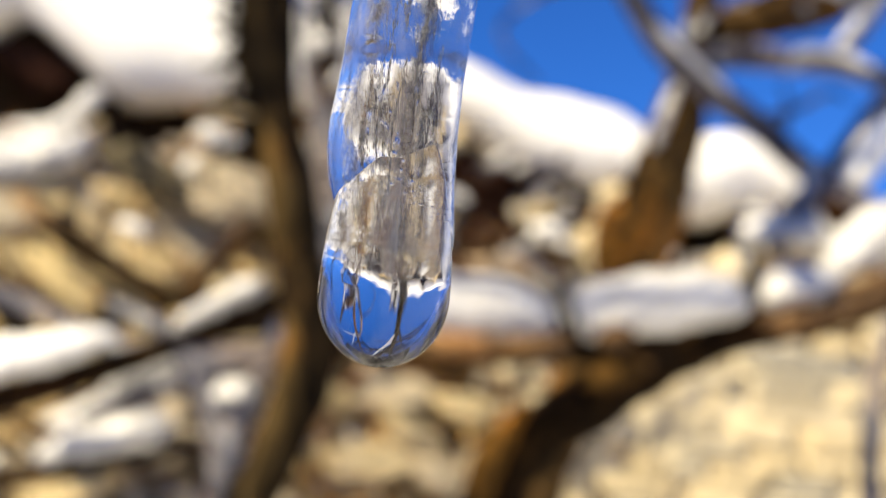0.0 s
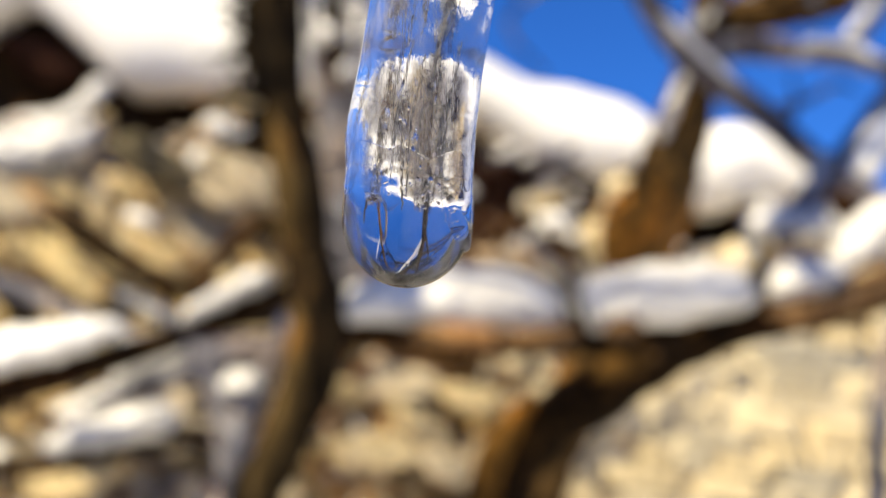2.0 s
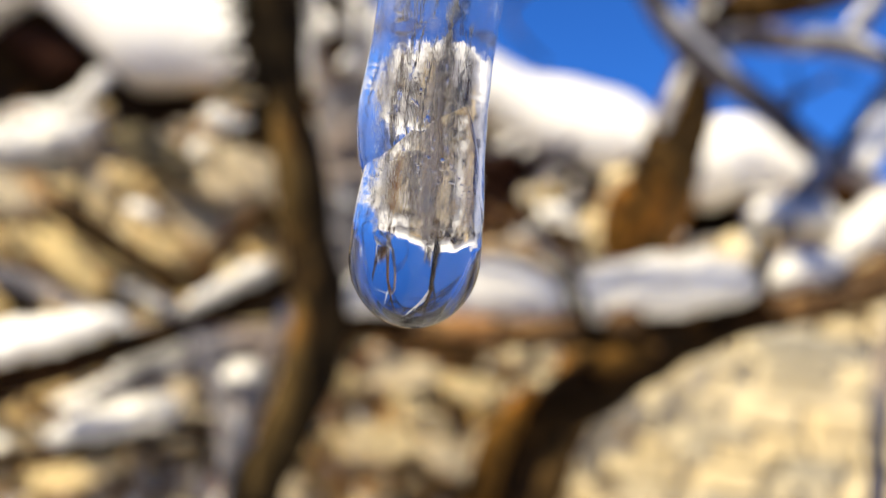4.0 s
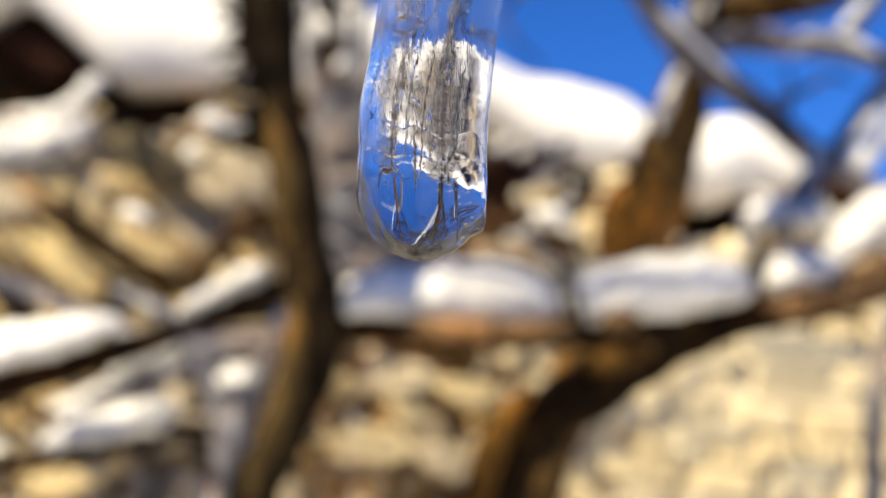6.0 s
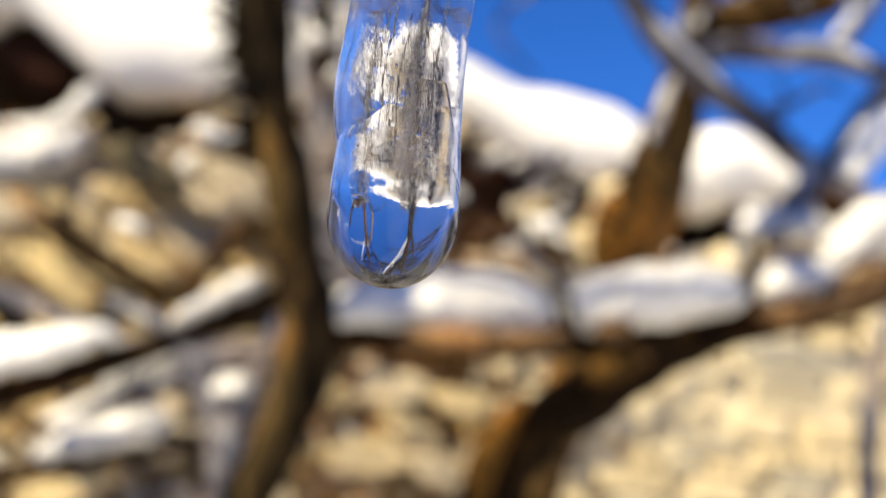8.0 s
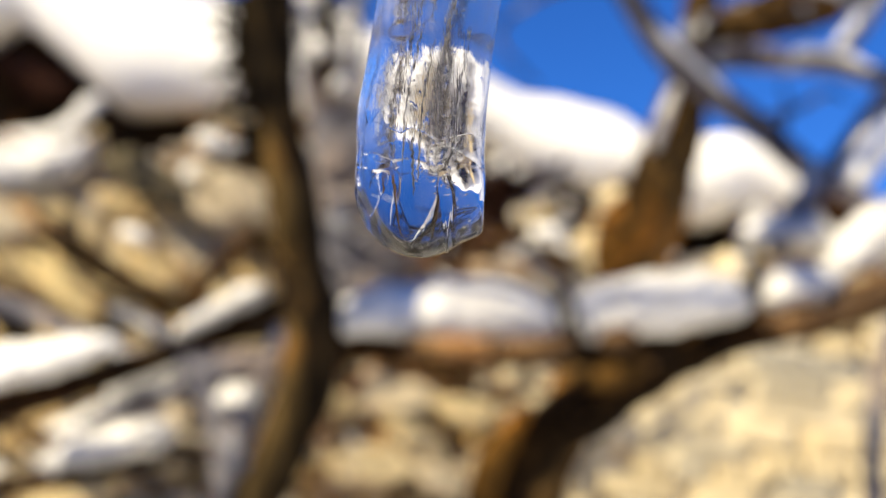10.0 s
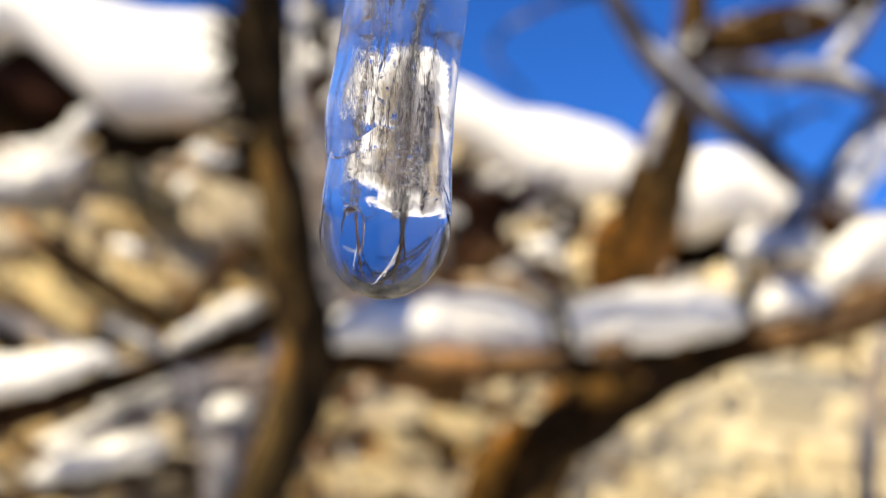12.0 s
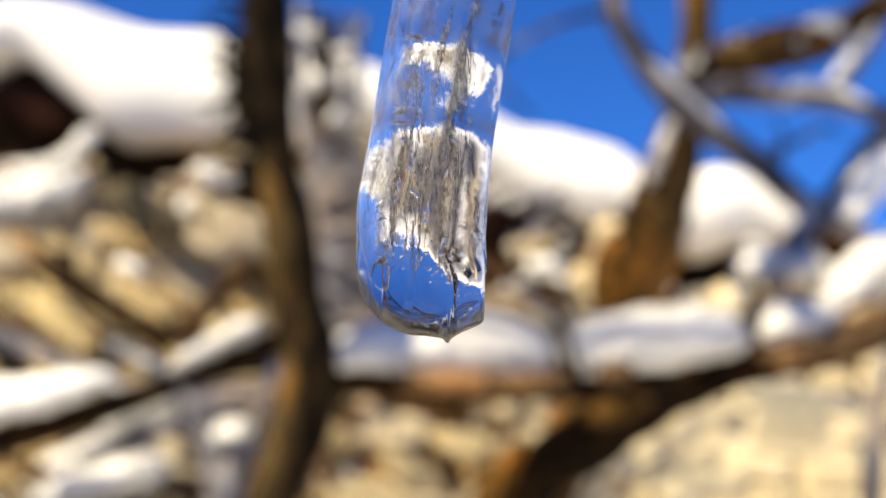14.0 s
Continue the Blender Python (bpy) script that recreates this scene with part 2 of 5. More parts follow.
def snow_patches():
    """Crusts of old snow on the ledges between the rocks."""
    rnd = random.Random(21)
    kinds = [mesh_of("snow_patch", clump([(-1, 0, 0, 0.36), (-0.35, 0, 0.08, 0.5), (0.3, 0, 0.03, 0.46), (1, 0, -0.05, 0.3)], seed=3.0 * i, rough=0.5, sides=14, per=5), SNOW) for i in range(5)]
    for _ in range(46):
        x, z = rnd.uniform(-1.45, 0.45), rnd.uniform(1.2, 2.3)
        if z > crest(x) - 0.26 or (x > -0.2 and z < 1.85 and rnd.random() < 0.7):
            continue
        if any(math.hypot(x - hx, z - hz) < hr + 0.05 for hx, hz, hr in HOLLOWS):
            continue
        r = rnd.uniform(0.035, 0.08)
        ob = new("snow_patch", rnd.choice(kinds))
        ob.matrix_basis = Matrix.LocRotScale((x, face_y(z) - 0.075, z), Euler((0.5, rnd.uniform(-0.2, 0.8), rnd.uniform(-0.3, 0.3))), (r, r, r * rnd.uniform(0.6, 1.0)))
        tagged(ob, "crust of old snow lying on rocks", "snow", "snow patches on the rocks")


HOLLOWS = [(-1.103, 2.401, 0.17), (-0.784, 2.260, 0.11), (0.623, 2.061, 0.065), (0.679, 2.070, 0.06), (0.10, 2.11, 0.05), (0.98, 2.12, 0.04)]
# dark gaps full of leaf litter under the bank's snow
HOLLOWS += [(q[0], q[2], wide) for q, wide in (((0.104, 2.999, 2.128), 0.062), ((0.178, 2.996, 2.145), 0.05), ((0.068, 3.006, 2.074), 0.05), ((0.340, 2.993, 2.170), 0.045))]


def face_y(z):
    """The bank's leaning face: how far ahead it stands at height z."""
    return 2.86 + 0.10 * z


def ground():
    bm = bmesh.new()
    rings = []
    radii = [0.0, 0.6, 1.2, 2, 3, 5, 8, 14, 25, 50, 120, 400, 1500, 4000]
    for r in radii:
        ring = []
        for k in range(48 if r else 1):
            a = 2 * math.pi * k / 48
            x, y = r * math.cos(a), r * math.sin(a)
            h = 0.10 * noise.noise(Vector((x * 0.5, y * 0.5, 0))) + min(r, 60) * 0.02 * noise.noise(Vector((x * 0.05, y * 0.05, 4)))
            ring.append(bm.verts.new((x, y, h - 0.05)))
        rings.append(ring)
    for k in range(48):
        bm.faces.new((rings[0][0], rings[1][k], rings[1][(k + 1) % 48]))
    for r0, r1 in zip(rings[1:], rings[2:]):
        for k in range(48):
            bm.faces.new((r0[k], r1[k], r1[(k + 1) % 48], r0[(k + 1) % 48]))
    tagged(new("ground", mesh_of("ground", bm, THAW)), "snowy ground with bare brown patches", "ground", kind="structure")


def bank():
    """The earth behind the stones, and the snow lying over its edge."""
    xs = np.linspace(-6, 6, 161)
    bm = bmesh.new()
    rows = []
    for x in xs:
        top = crest(x) - 0.08
        line = [(face_y(z) + 0.06, z) for z in np.linspace(-0.2, top, 26)] + [(3.9, top + 0.02), (6, top), (9, top - 0.4), (13, -0.2)]
        col = []
        for y, z in line:
            d = noise.noise(Vector((x * 3.1, y * 2, z * 3.1))) * (0.10 if z < top - 0.3 else 0.04) if y < 3.6 else 0
            if y < 3.6:
                d += sum(0.35 * max(0, 1 - math.hypot(x - hx, z - hz) / (hr * 1.6)) for hx, hz, hr in HOLLOWS)
            col.append(bm.verts.new((x, y + d, z)))
        rows.append(col)
    for a, b in zip(rows, rows[1:]):
        for k in range(len(a) - 1):
            bm.faces.new((a[k], b[k], b[k + 1], a[k + 1]))
    bm.faces.new([v for v in rows[0]])
    bm.faces.new([v for v in reversed(rows[-1])])
    tagged(new("bank", mesh_of("bank", bm, SOIL)), "dark earth of a steep bank behind the stones", "bank", kind="structure")

    bm = bmesh.new()
    rows = []
    for x in np.linspace(-6, 6, 241):
        top = crest(x)
        thick = 0.19 + 0.175 * min(1, max(0, (-x - 0.25) * 4)) - 0.20 * math.exp(-((x + 1.13) / 0.16) ** 2) + 0.05 * math.exp(-((x - 0.35) / 0.22) ** 2) + 0.09 * math.exp(-((x - 0.64) / 0.12) ** 2) + 0.05 * noise.noise(Vector((x * 2.3, 1, 0))) + 0.03 * noise.noise(Vector((x * 9, 5, 0)))
        y0 = face_y(top) - 0.08
        line = [(y0 + 0.16, top - thick + 0.03), (y0 + 0.08, top - thick), (y0 + 0.0, top - thick * 0.9), (y0 - 0.04, top - thick * 0.72), (y0 - 0.05, top - thick * 0.5),
                (y0 - 0.02, top - thick * 0.28), (y0 + 0.05, top - thick * 0.1), (y0 + 0.16, top - 0.01), (y0 + 0.35, top), (y0 + 0.8, top - 0.02), (6, top + 0.02), (9, top - 0.3), (13, -0.1)]
        col = []
        for y, z in line:
            d = noise.noise_vector(Vector((x * 4, y * 4, z * 4))) * (0.035 if y < 4 else 0.0)
            col.append(bm.verts.new((x + d.x, y + d.y, z + d.z * 0.6)))
        rows.append(col)
    for a, b in zip(rows, rows[1:]):
        for k in range(len(a) - 1):
            bm.faces.new((a[k], b[k], b[k + 1], a[k + 1]))
    bmesh.ops.recalc_face_normals(bm, faces=bm.faces)
    tagged(new("snow_cover", mesh_of("snow_cover", bm, SNOW)), "thick sunlit snow lying over the edge of the bank", "snow", kind="structure")


def hillside():
    """The snowy slope that the bank turns into, round to the west."""
    bm = bmesh.new()
    rows = []
    for i in range(61):
        f = i / 60
        a = radians(-29 - 131 * f)
        rise = max(0.0, math.sin(math.pi * (f * 6 if f < 1 / 12 else (1 - f) * 1.5 if f > 2 / 3 else 0.5))) ** 0.7
        col = []
        for r, h in ((2.5, -0.25), (2.7, 0.35), (2.95, 1.2), (3.3, 2.1), (3.8, 3.0), (4.6, 3.8), (6.5, 4.2), (11, 3.4), (16, -0.3)):
            p = Vector((math.sin(a) * r, math.cos(a) * r, h * 0.85 * rise if h > 0 else h))
            col.append(bm.verts.new(p + noise.noise_vector(p * 0.8) * 0.18 + noise.noise_vector(p * 3) * 0.06))
        rows.append(col)
    for a, b in zip(rows, rows[1:]):
        for k in range(len(a) - 1):
            bm.faces.new((a[k], b[k], b[k + 1], a[k + 1]))
    bmesh.ops.recalc_face_normals(bm, faces=bm.faces)
    tagged(new("hillside", mesh_of("hillside", bm, SNOW)), "snow-covered slope beside the stony bank", "snow", kind="structure")


def boulder(seed, mat=None):
    bm = bmesh.new()
    bmesh.ops.create_icosphere(bm, subdivisions=3, radius=1.0)
    rnd = random.Random(seed)
    cuts = [(Vector((rnd.uniform(-1, 1), rnd.uniform(-1, 1), rnd.uniform(-1, 1))).normalized(), rnd.uniform(0.42, 0.8)) for _ in range(11)]
    for v in bm.verts:
        p = v.co.copy()
        for way, far in cuts:
            over = p.dot(way) - far
            if over > 0:
                p -= way * over * 0.97
        p *= 1 + 0.10 * noise.noise(p * 2.2 + Vector((seed, 0, 0))) + 0.05 * noise.noise(p * 6 + Vector((0, seed, 0)))
        v.co = p
    return mesh_of("rock", bm, mat or ROCK)


# long tilted slabs on the sunny side: place and half length, and slant in degrees
LEDGES = [((-1.010, 2.908, 2.054, 0.1096), 12), ((-0.884, 2.832, 1.516, 0.1170), -18), ((-0.671, 2.814, 1.500, 0.1162), -15), ((-0.807, 2.831, 1.379, 0.1291), -12), ((-0.097, 2.869, 1.616, 0.0860), 8),
          ((0.064, 2.873, 1.583, 0.0926), 20), ((-0.154, 2.839, 1.470, 0.1040), -8), ((0.030, 2.843, 1.440, 0.0910), 12), ((0.147, 2.926, 1.928, 0.0822), 8), ((-0.279, 2.840, 1.607, 0.0786), 15), ((-0.039, 2.851, 1.527, 0.0786), 25), ((0.147, 2.877, 1.482, 0.0791), -20)]


def rocks():
    kinds = [boulder(s) for s in range(9)]
    rnd = random.Random(4)
    spots = []
    tries = 0
    while len(spots) < 300 and tries < 20000:
        tries += 1
        x = rnd.uniform(-1.7, 1.5)
        z = rnd.uniform(1.05, 2.5) if tries % 5 else rnd.uniform(0.05, 1.2)
        r = rnd.choice((0.13, 0.10)) if tries < 160 else rnd.choice((0.085, 0.065, 0.05))
        if z < 1.0:
            r *= 1.9
        if z > crest(x) - (0.24 if x > -0.3 else 0.36):
            continue
        if x > 0.24 and z < 1.80:
            continue
        if any(math.hypot(x - hx, z - hz) < hr + r * 0.8 for hx, hz, hr in HOLLOWS):
            continue
        if any(math.hypot(x - a, z - b) < (r + c) * 0.66 for a, b, c in spots):
            continue
        spots.append((x, z, r))
    # layered slabs dipping across the sunny face
    layers, tries = [], 0
    low, high = Vector((-1.128, 2.850, 1.676)), Vector((-0.420, 2.794, 2.079))
    while len(layers) < 46 and tries < 4000:
        tries += 1
        x, z, r = rnd.uniform(low.x, high.x), rnd.uniform(low.z, high.z), rnd.uniform(0.06, 0.115)
        along = lambda q: ((q[0] - x) * 0.79 - (q[2] - z) * 0.61, (q[0] - x) * 0.61 + (q[2] - z) * 0.79)
        if all((along(q)[0] / 0.17) ** 2 + (along(q)[1] / 0.062) ** 2 > 1 for q, _ in layers):
            layers.append(((x, low.y + rnd.uniform(-0.05, 0.05), z, r), rnd.uniform(30, 46)))
    for (x, y, z, r), slant in LEDGES + layers:
        ob = new("rock", rnd.choice(kinds))
        ob.matrix_basis = Matrix.LocRotScale((x, y, z), Euler((rnd.uniform(-0.75, -0.35), radians(slant), rnd.uniform(-0.3, 0.3))), (r * 1.55, r * 0.6, r * 0.56))
        tagged(ob, "long slab of sunlit tan rock tilted in the bank", "rock", "rocks of the bank")
        spots = [q for q in spots if math.hypot(q[0] - x, q[1] - z) > r * 0.8]
    for x, z, r in spots:
        ob = new("rock", rnd.choice(kinds))
        slant = 0.55 if x < -0.3 else 0.15
        ob.matrix_basis = Matrix.LocRotScale((x, face_y(z) + rnd.uniform(-0.05, 0.05), z), Euler((rnd.uniform(-0.3, 0.3), slant + rnd.uniform(-0.35, 0.35), rnd.uniform(-0.5, 0.5))), (r * rnd.uniform(1.25, 1.9), r * 1.1, r * rnd.uniform(0.75, 1.0)))
        tagged(ob, "weathered tan rock set in the bank", "rock", "rocks of the bank")


def slab(seed, w, h, d):
    """One rough wall stone."""
    rnd = random.Random(seed)
    bm = bmesh.new()
    bmesh.ops.create_cube(bm, size=1.0)
    bmesh.ops.bevel(bm, geom=list(bm.edges), offset=0.12, segments=1, affect="EDGES")
    for v in bm.verts:
        v.co = Vector((v.co.x * w, v.co.y * d, v.co.z * h)) + Vector((rnd.uniform(-1, 1), rnd.uniform(-1, 1), rnd.uniform(-1, 1))) * h * 0.10
    return mesh_of("stone", bm, SLAB, smooth=False)


def stone_wall():
    rnd = random.Random(11)
    wall = thing("stone_wall", "low wall of pale tan limestone slabs in uneven courses", "stone wall", kind="structure", place=(1.4, 2.9, 0))
    bm = bmesh.new()
    bmesh.ops.create_cube(bm, size=1.0)
    bmesh.ops.subdivide_edges(bm, edges=list(bm.edges), cuts=14, use_grid_fill=True)
    for v in bm.verts:
        q = Vector((1.35 + v.co.x * 2.25, 0, 0.80 + v.co.z * 1.9))
        q.y = 2.680 + 0.10 * q.z - 0.22 * (q.x - 0.9) + v.co.y * 0.14
        v.co = q + noise.noise_vector(q * 7) * 0.012
    part("mortar", bm, MORTAR, wall, "grey crumbling mortar")
    small = [(w, h, slab(i, w, h, 0.16)) for i, (w, h) in enumerate(((0.09, 0.042), (0.13, 0.042), (0.18, 0.042), (0.24, 0.042), (0.11, 0.058), (0.15, 0.058), (0.20, 0.058), (0.27, 0.058)))]
    big = [(w, 0.15, slab(20 + i, w, 0.15, 0.18)) for i, w in enumerate((0.28, 0.36, 0.46))]
    z = 0.02
    while z < 1.82:
        tall = rnd.random() < 0.5
        kinds = big if z < 1.02 else small[4:] if tall else small[:4]
        x = 0.10 + rnd.uniform(-0.10, 0.10) + max(0, z - 1.62) * 0.9
        while x < 2.3:
            w, h, me = rnd.choice(kinds)
            ob = new("stone", me)
            ob.parent = wall
            ob.matrix_parent_inverse = wall.matrix_basis.inverted()
            ob.matrix_basis = pose(x + w / 2, 2.66 + 0.10 * z - 0.22 * (x - 0.9) + rnd.uniform(-0.016, 0.010), z + h / 2 - 0.10 * (x - 0.9), rnd.uniform(-3, 3), rnd.uniform(-2.5, 2.5) + 5.7, rnd.uniform(-4, 4) - 12.4)
            x += w + rnd.uniform(0.002, 0.014)
        z += kinds[0][1] + 0.004


def faceted(rnd, squash):
    """A small broken lump as lists of points and faces."""
    bm = bmesh.new()
    bmesh.ops.create_icosphere(bm, subdivisions=1, radius=1.0)
    pts = [v.co * rnd.uniform(0.72, 1.2) for v in bm.verts]
    faces = [[v.index for v in f.verts] for f in bm.faces]
    bm.free()
    return [Vector((p.x, p.y, p.z * squash)) for p in pts], faces


def scattered(name, mat, count, seed, sizes, squash, box, proud, label, category, slant=0.3, in_hollows=False):
    rnd = random.Random(seed)
    kinds = [faceted(rnd, squash) for _ in range(8)]
    pts, faces = [], []
    x0, x1, z0, z1 = box
    for _ in range(count):
        x, z = rnd.uniform(x0, x1), rnd.uniform(z0, z1)
        if z > crest(x) - (0.19 if x > -0.3 else 0.38) or (x > 0.3 and z < 1.75):
            continue
        if not in_hollows and any(math.hypot(x - hx, z - hz) < hr for hx, hz, hr in HOLLOWS):
            continue
        r = rnd.uniform(*sizes)
        m = Matrix.LocRotScale((x, face_y(z) - rnd.uniform(*proud), z), Euler((rnd.uniform(-0.5, 0.5), slant + rnd.uniform(-0.6, 0.6), rnd.uniform(-3, 3))), (r * rnd.uniform(1.0, 2.0), r, r))
        p, f = rnd.choice(kinds)
        n0 = len(pts)
        pts += [m @ q for q in p]
        faces += [[k + n0 for k in q] for q in f]
    me = bpy.data.meshes.new(name)
    me.from_pydata([tuple(p) for p in pts], [], faces)
    me.materials.append(mat)
    tagged(new(name, me), label, category, kind="stuff")


def dry_stems():
    rnd = random.Random(77)
    whole = bmesh.new()
    for k in range(400):
        x, z = rnd.uniform(-1.5, 0.6), rnd.uniform(1.1, 2.25)
        if z > crest(x) - 0.2 or any(math.hypot(x - hx, z - hz) < hr + 0.08 for hx, hz, hr in HOLLOWS):
            continue
        y = face_y(z) - rnd.uniform(0.06, 0.20) - (0.05 if x < -0.25 else 0)
        a = radians(rnd.choice((-38, -30, -45, 35, 60)) + rnd.uniform(-14, 14))
        long_ = rnd.uniform(0.12, 0.34)
        r = rnd.uniform(0.002, 0.008)
        dx, dz = math.cos(a) * long_ / 2, math.sin(a) * long_ / 2
        bend = rnd.uniform(-0.04, 0.04)
        one = tube([(x - dx, y + 0.03, z - dz, r), (x, y, z + bend, r * 0.8), (x + dx, y - 0.01, z + dz, r * 0.4)], sides=5, per=3, seed=float(k))
        me = bpy.data.meshes.new("stem")
        one.to_mesh(me)
        one.free()
        whole.from_mesh(me)
        bpy.data.meshes.remove(me)
    tagged(new("dry_stems", mesh_of("dry_stems", whole, STEM)), "tangle of dry brown stems over the rocks", "dry stems", kind="stuff")


ground()
bank()
hillside()
rocks()
snow_patches()
scattered("rubble", RUBBLE, 1100, 51, (0.018, 0.05), 0.7, (-1.7, 1.5, 1.0, 2.45), (-0.03, 0.05), "loose tan, grey and brown rubble between the rocks", "rubble")
scattered("snow_crumbs", DIMMED_SNOW, 340, 52, (0.010, 0.028), 0.6, (-1.6, 1.2, 1.15, 2.4), (0.03, 0.10), "crumbs of old snow caught among the rocks", "snow")
scattered("snow_crumbs", DIMMED_SNOW, 36, 53, (0.012, 0.030), 0.6, (-0.3, 0.5, 1.9, 2.4), (0.03, 0.10), "melting crumbs of snow below the bank's edge", "snow")
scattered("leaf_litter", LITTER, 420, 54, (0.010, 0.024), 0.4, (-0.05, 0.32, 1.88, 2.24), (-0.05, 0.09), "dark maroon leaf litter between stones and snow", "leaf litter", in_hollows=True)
scattered("rubble", RUBBLE, 800, 55, (0.014, 0.034), 0.6, (-1.6, -0.1, 1.15, 2.25), (0.06, 0.18), "small orange, brown and cream stones over the rocks", "rubble", 0.6)
scattered("snow_crumbs", SNOW, 170, 56, (0.010, 0.026), 0.6, (-1.6, -0.1, 1.15, 2.25), (0.08, 0.18), "spots of old snow on the sunny rocks", "snow", 0.6)
dry_stems()
stone_wall()

def wall_head():
    """Grey broken stones tumbled along the wall's upper edge."""
    rnd = random.Random(19)
    shapes = [boulder(s, GREY_ROCK) for s in (40, 41, 42, 43)]
    start, stop = Vector((0.285, 2.600, 1.497)), Vector((0.543, 2.560, 1.639))
    for k in range(26):
        p = start.lerp(stop, rnd.random()) + Vector((0, rnd.uniform(-0.01, 0.02), rnd.uniform(-0.07, 0.02)))
        r = rnd.uniform(0.016, 0.036)
        ob = new("rock", rnd.choice(shapes))
        ob.matrix_basis = Matrix.LocRotScale(p, Euler((rnd.uniform(-0.5, 0.5), rnd.uniform(-0.5, 0.5), rnd.uniform(0, 3))), (r * rnd.uniform(1.2, 1.9), r, r * rnd.uniform(0.6, 0.9)))
        tagged(ob, "small grey broken stone on the wall's edge", "rock", "grey stones of the wall's edge")


wall_head()


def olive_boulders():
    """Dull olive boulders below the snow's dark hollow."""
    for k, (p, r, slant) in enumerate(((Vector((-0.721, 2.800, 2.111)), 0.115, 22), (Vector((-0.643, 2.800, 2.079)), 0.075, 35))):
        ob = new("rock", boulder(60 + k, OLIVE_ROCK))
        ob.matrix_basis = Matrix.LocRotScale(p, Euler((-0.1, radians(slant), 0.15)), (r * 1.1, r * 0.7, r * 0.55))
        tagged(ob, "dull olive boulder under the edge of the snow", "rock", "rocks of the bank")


olive_boulders()


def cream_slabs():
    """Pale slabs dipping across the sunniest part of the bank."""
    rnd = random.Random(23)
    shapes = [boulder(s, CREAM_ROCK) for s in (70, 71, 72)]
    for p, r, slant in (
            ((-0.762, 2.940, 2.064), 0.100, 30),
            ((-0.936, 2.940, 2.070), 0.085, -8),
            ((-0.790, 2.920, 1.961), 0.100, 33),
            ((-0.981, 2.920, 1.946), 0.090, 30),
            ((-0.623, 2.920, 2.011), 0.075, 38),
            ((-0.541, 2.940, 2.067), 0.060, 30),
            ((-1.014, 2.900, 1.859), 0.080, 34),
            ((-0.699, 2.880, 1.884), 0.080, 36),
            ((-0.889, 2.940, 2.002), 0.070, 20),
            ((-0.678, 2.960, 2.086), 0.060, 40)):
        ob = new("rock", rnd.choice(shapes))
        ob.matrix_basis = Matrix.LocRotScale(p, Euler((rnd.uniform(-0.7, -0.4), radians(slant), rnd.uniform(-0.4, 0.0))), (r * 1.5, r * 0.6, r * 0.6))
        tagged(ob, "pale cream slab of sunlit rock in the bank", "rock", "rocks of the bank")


cream_slabs()

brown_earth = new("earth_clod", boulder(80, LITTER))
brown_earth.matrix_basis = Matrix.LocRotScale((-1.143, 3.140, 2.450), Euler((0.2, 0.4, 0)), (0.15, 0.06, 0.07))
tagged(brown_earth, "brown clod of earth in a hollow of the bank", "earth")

# ---------------------------------------------------------------- trees and branches
def beside_trunk(up, ahead):
    """A point by the slender trunk, higher for smaller up."""
    top, foot = Vector((-0.151, 0.963, 1.886)), Vector((-0.133, 0.982, 1.748))
    return top.lerp(foot, up / 300) + Vector((0.0, ahead - 1.0, 0.0))


dark_tree = thing("small_tree", "slender dark-barked tree standing before the bank", "tree", place=(-0.151, 1.183, -0.05))
part("trunk", tube([(-0.151, 1.203, -0.15, 0.0340), (-0.151, 1.183, 0.321, 0.0288), (-0.151, 1.079, 1.057, 0.0260), (-0.155, 1.027, 1.426, 0.0225), (-0.135, 1.016, 1.509, 0.0222), (-0.113, 1.008, 1.565, 0.0235), (-0.105, 1.001, 1.611, 0.0250), (-0.117, 0.992, 1.680, 0.0212), (-0.130, 0.982, 1.748, 0.0208), (-0.145, 0.972, 1.817, 0.0209), (-0.152, 0.963, 1.886, 0.0214), (-0.161, 0.947, 2.000, 0.0195), (-0.159, 0.917, 2.207, 0.0185), (-0.195, 0.879, 2.482, 0.0160), (-0.193, 0.840, 2.758, 0.0130), (-0.210, 0.814, 2.941, 0.0110), (-0.185, 0.790, 3.300, 0.0060), (-0.200, 0.770, 3.600, 0.0020)], rough=0.16, knots=0.15, seed=1.0), BARK_DARK, dark_tree)
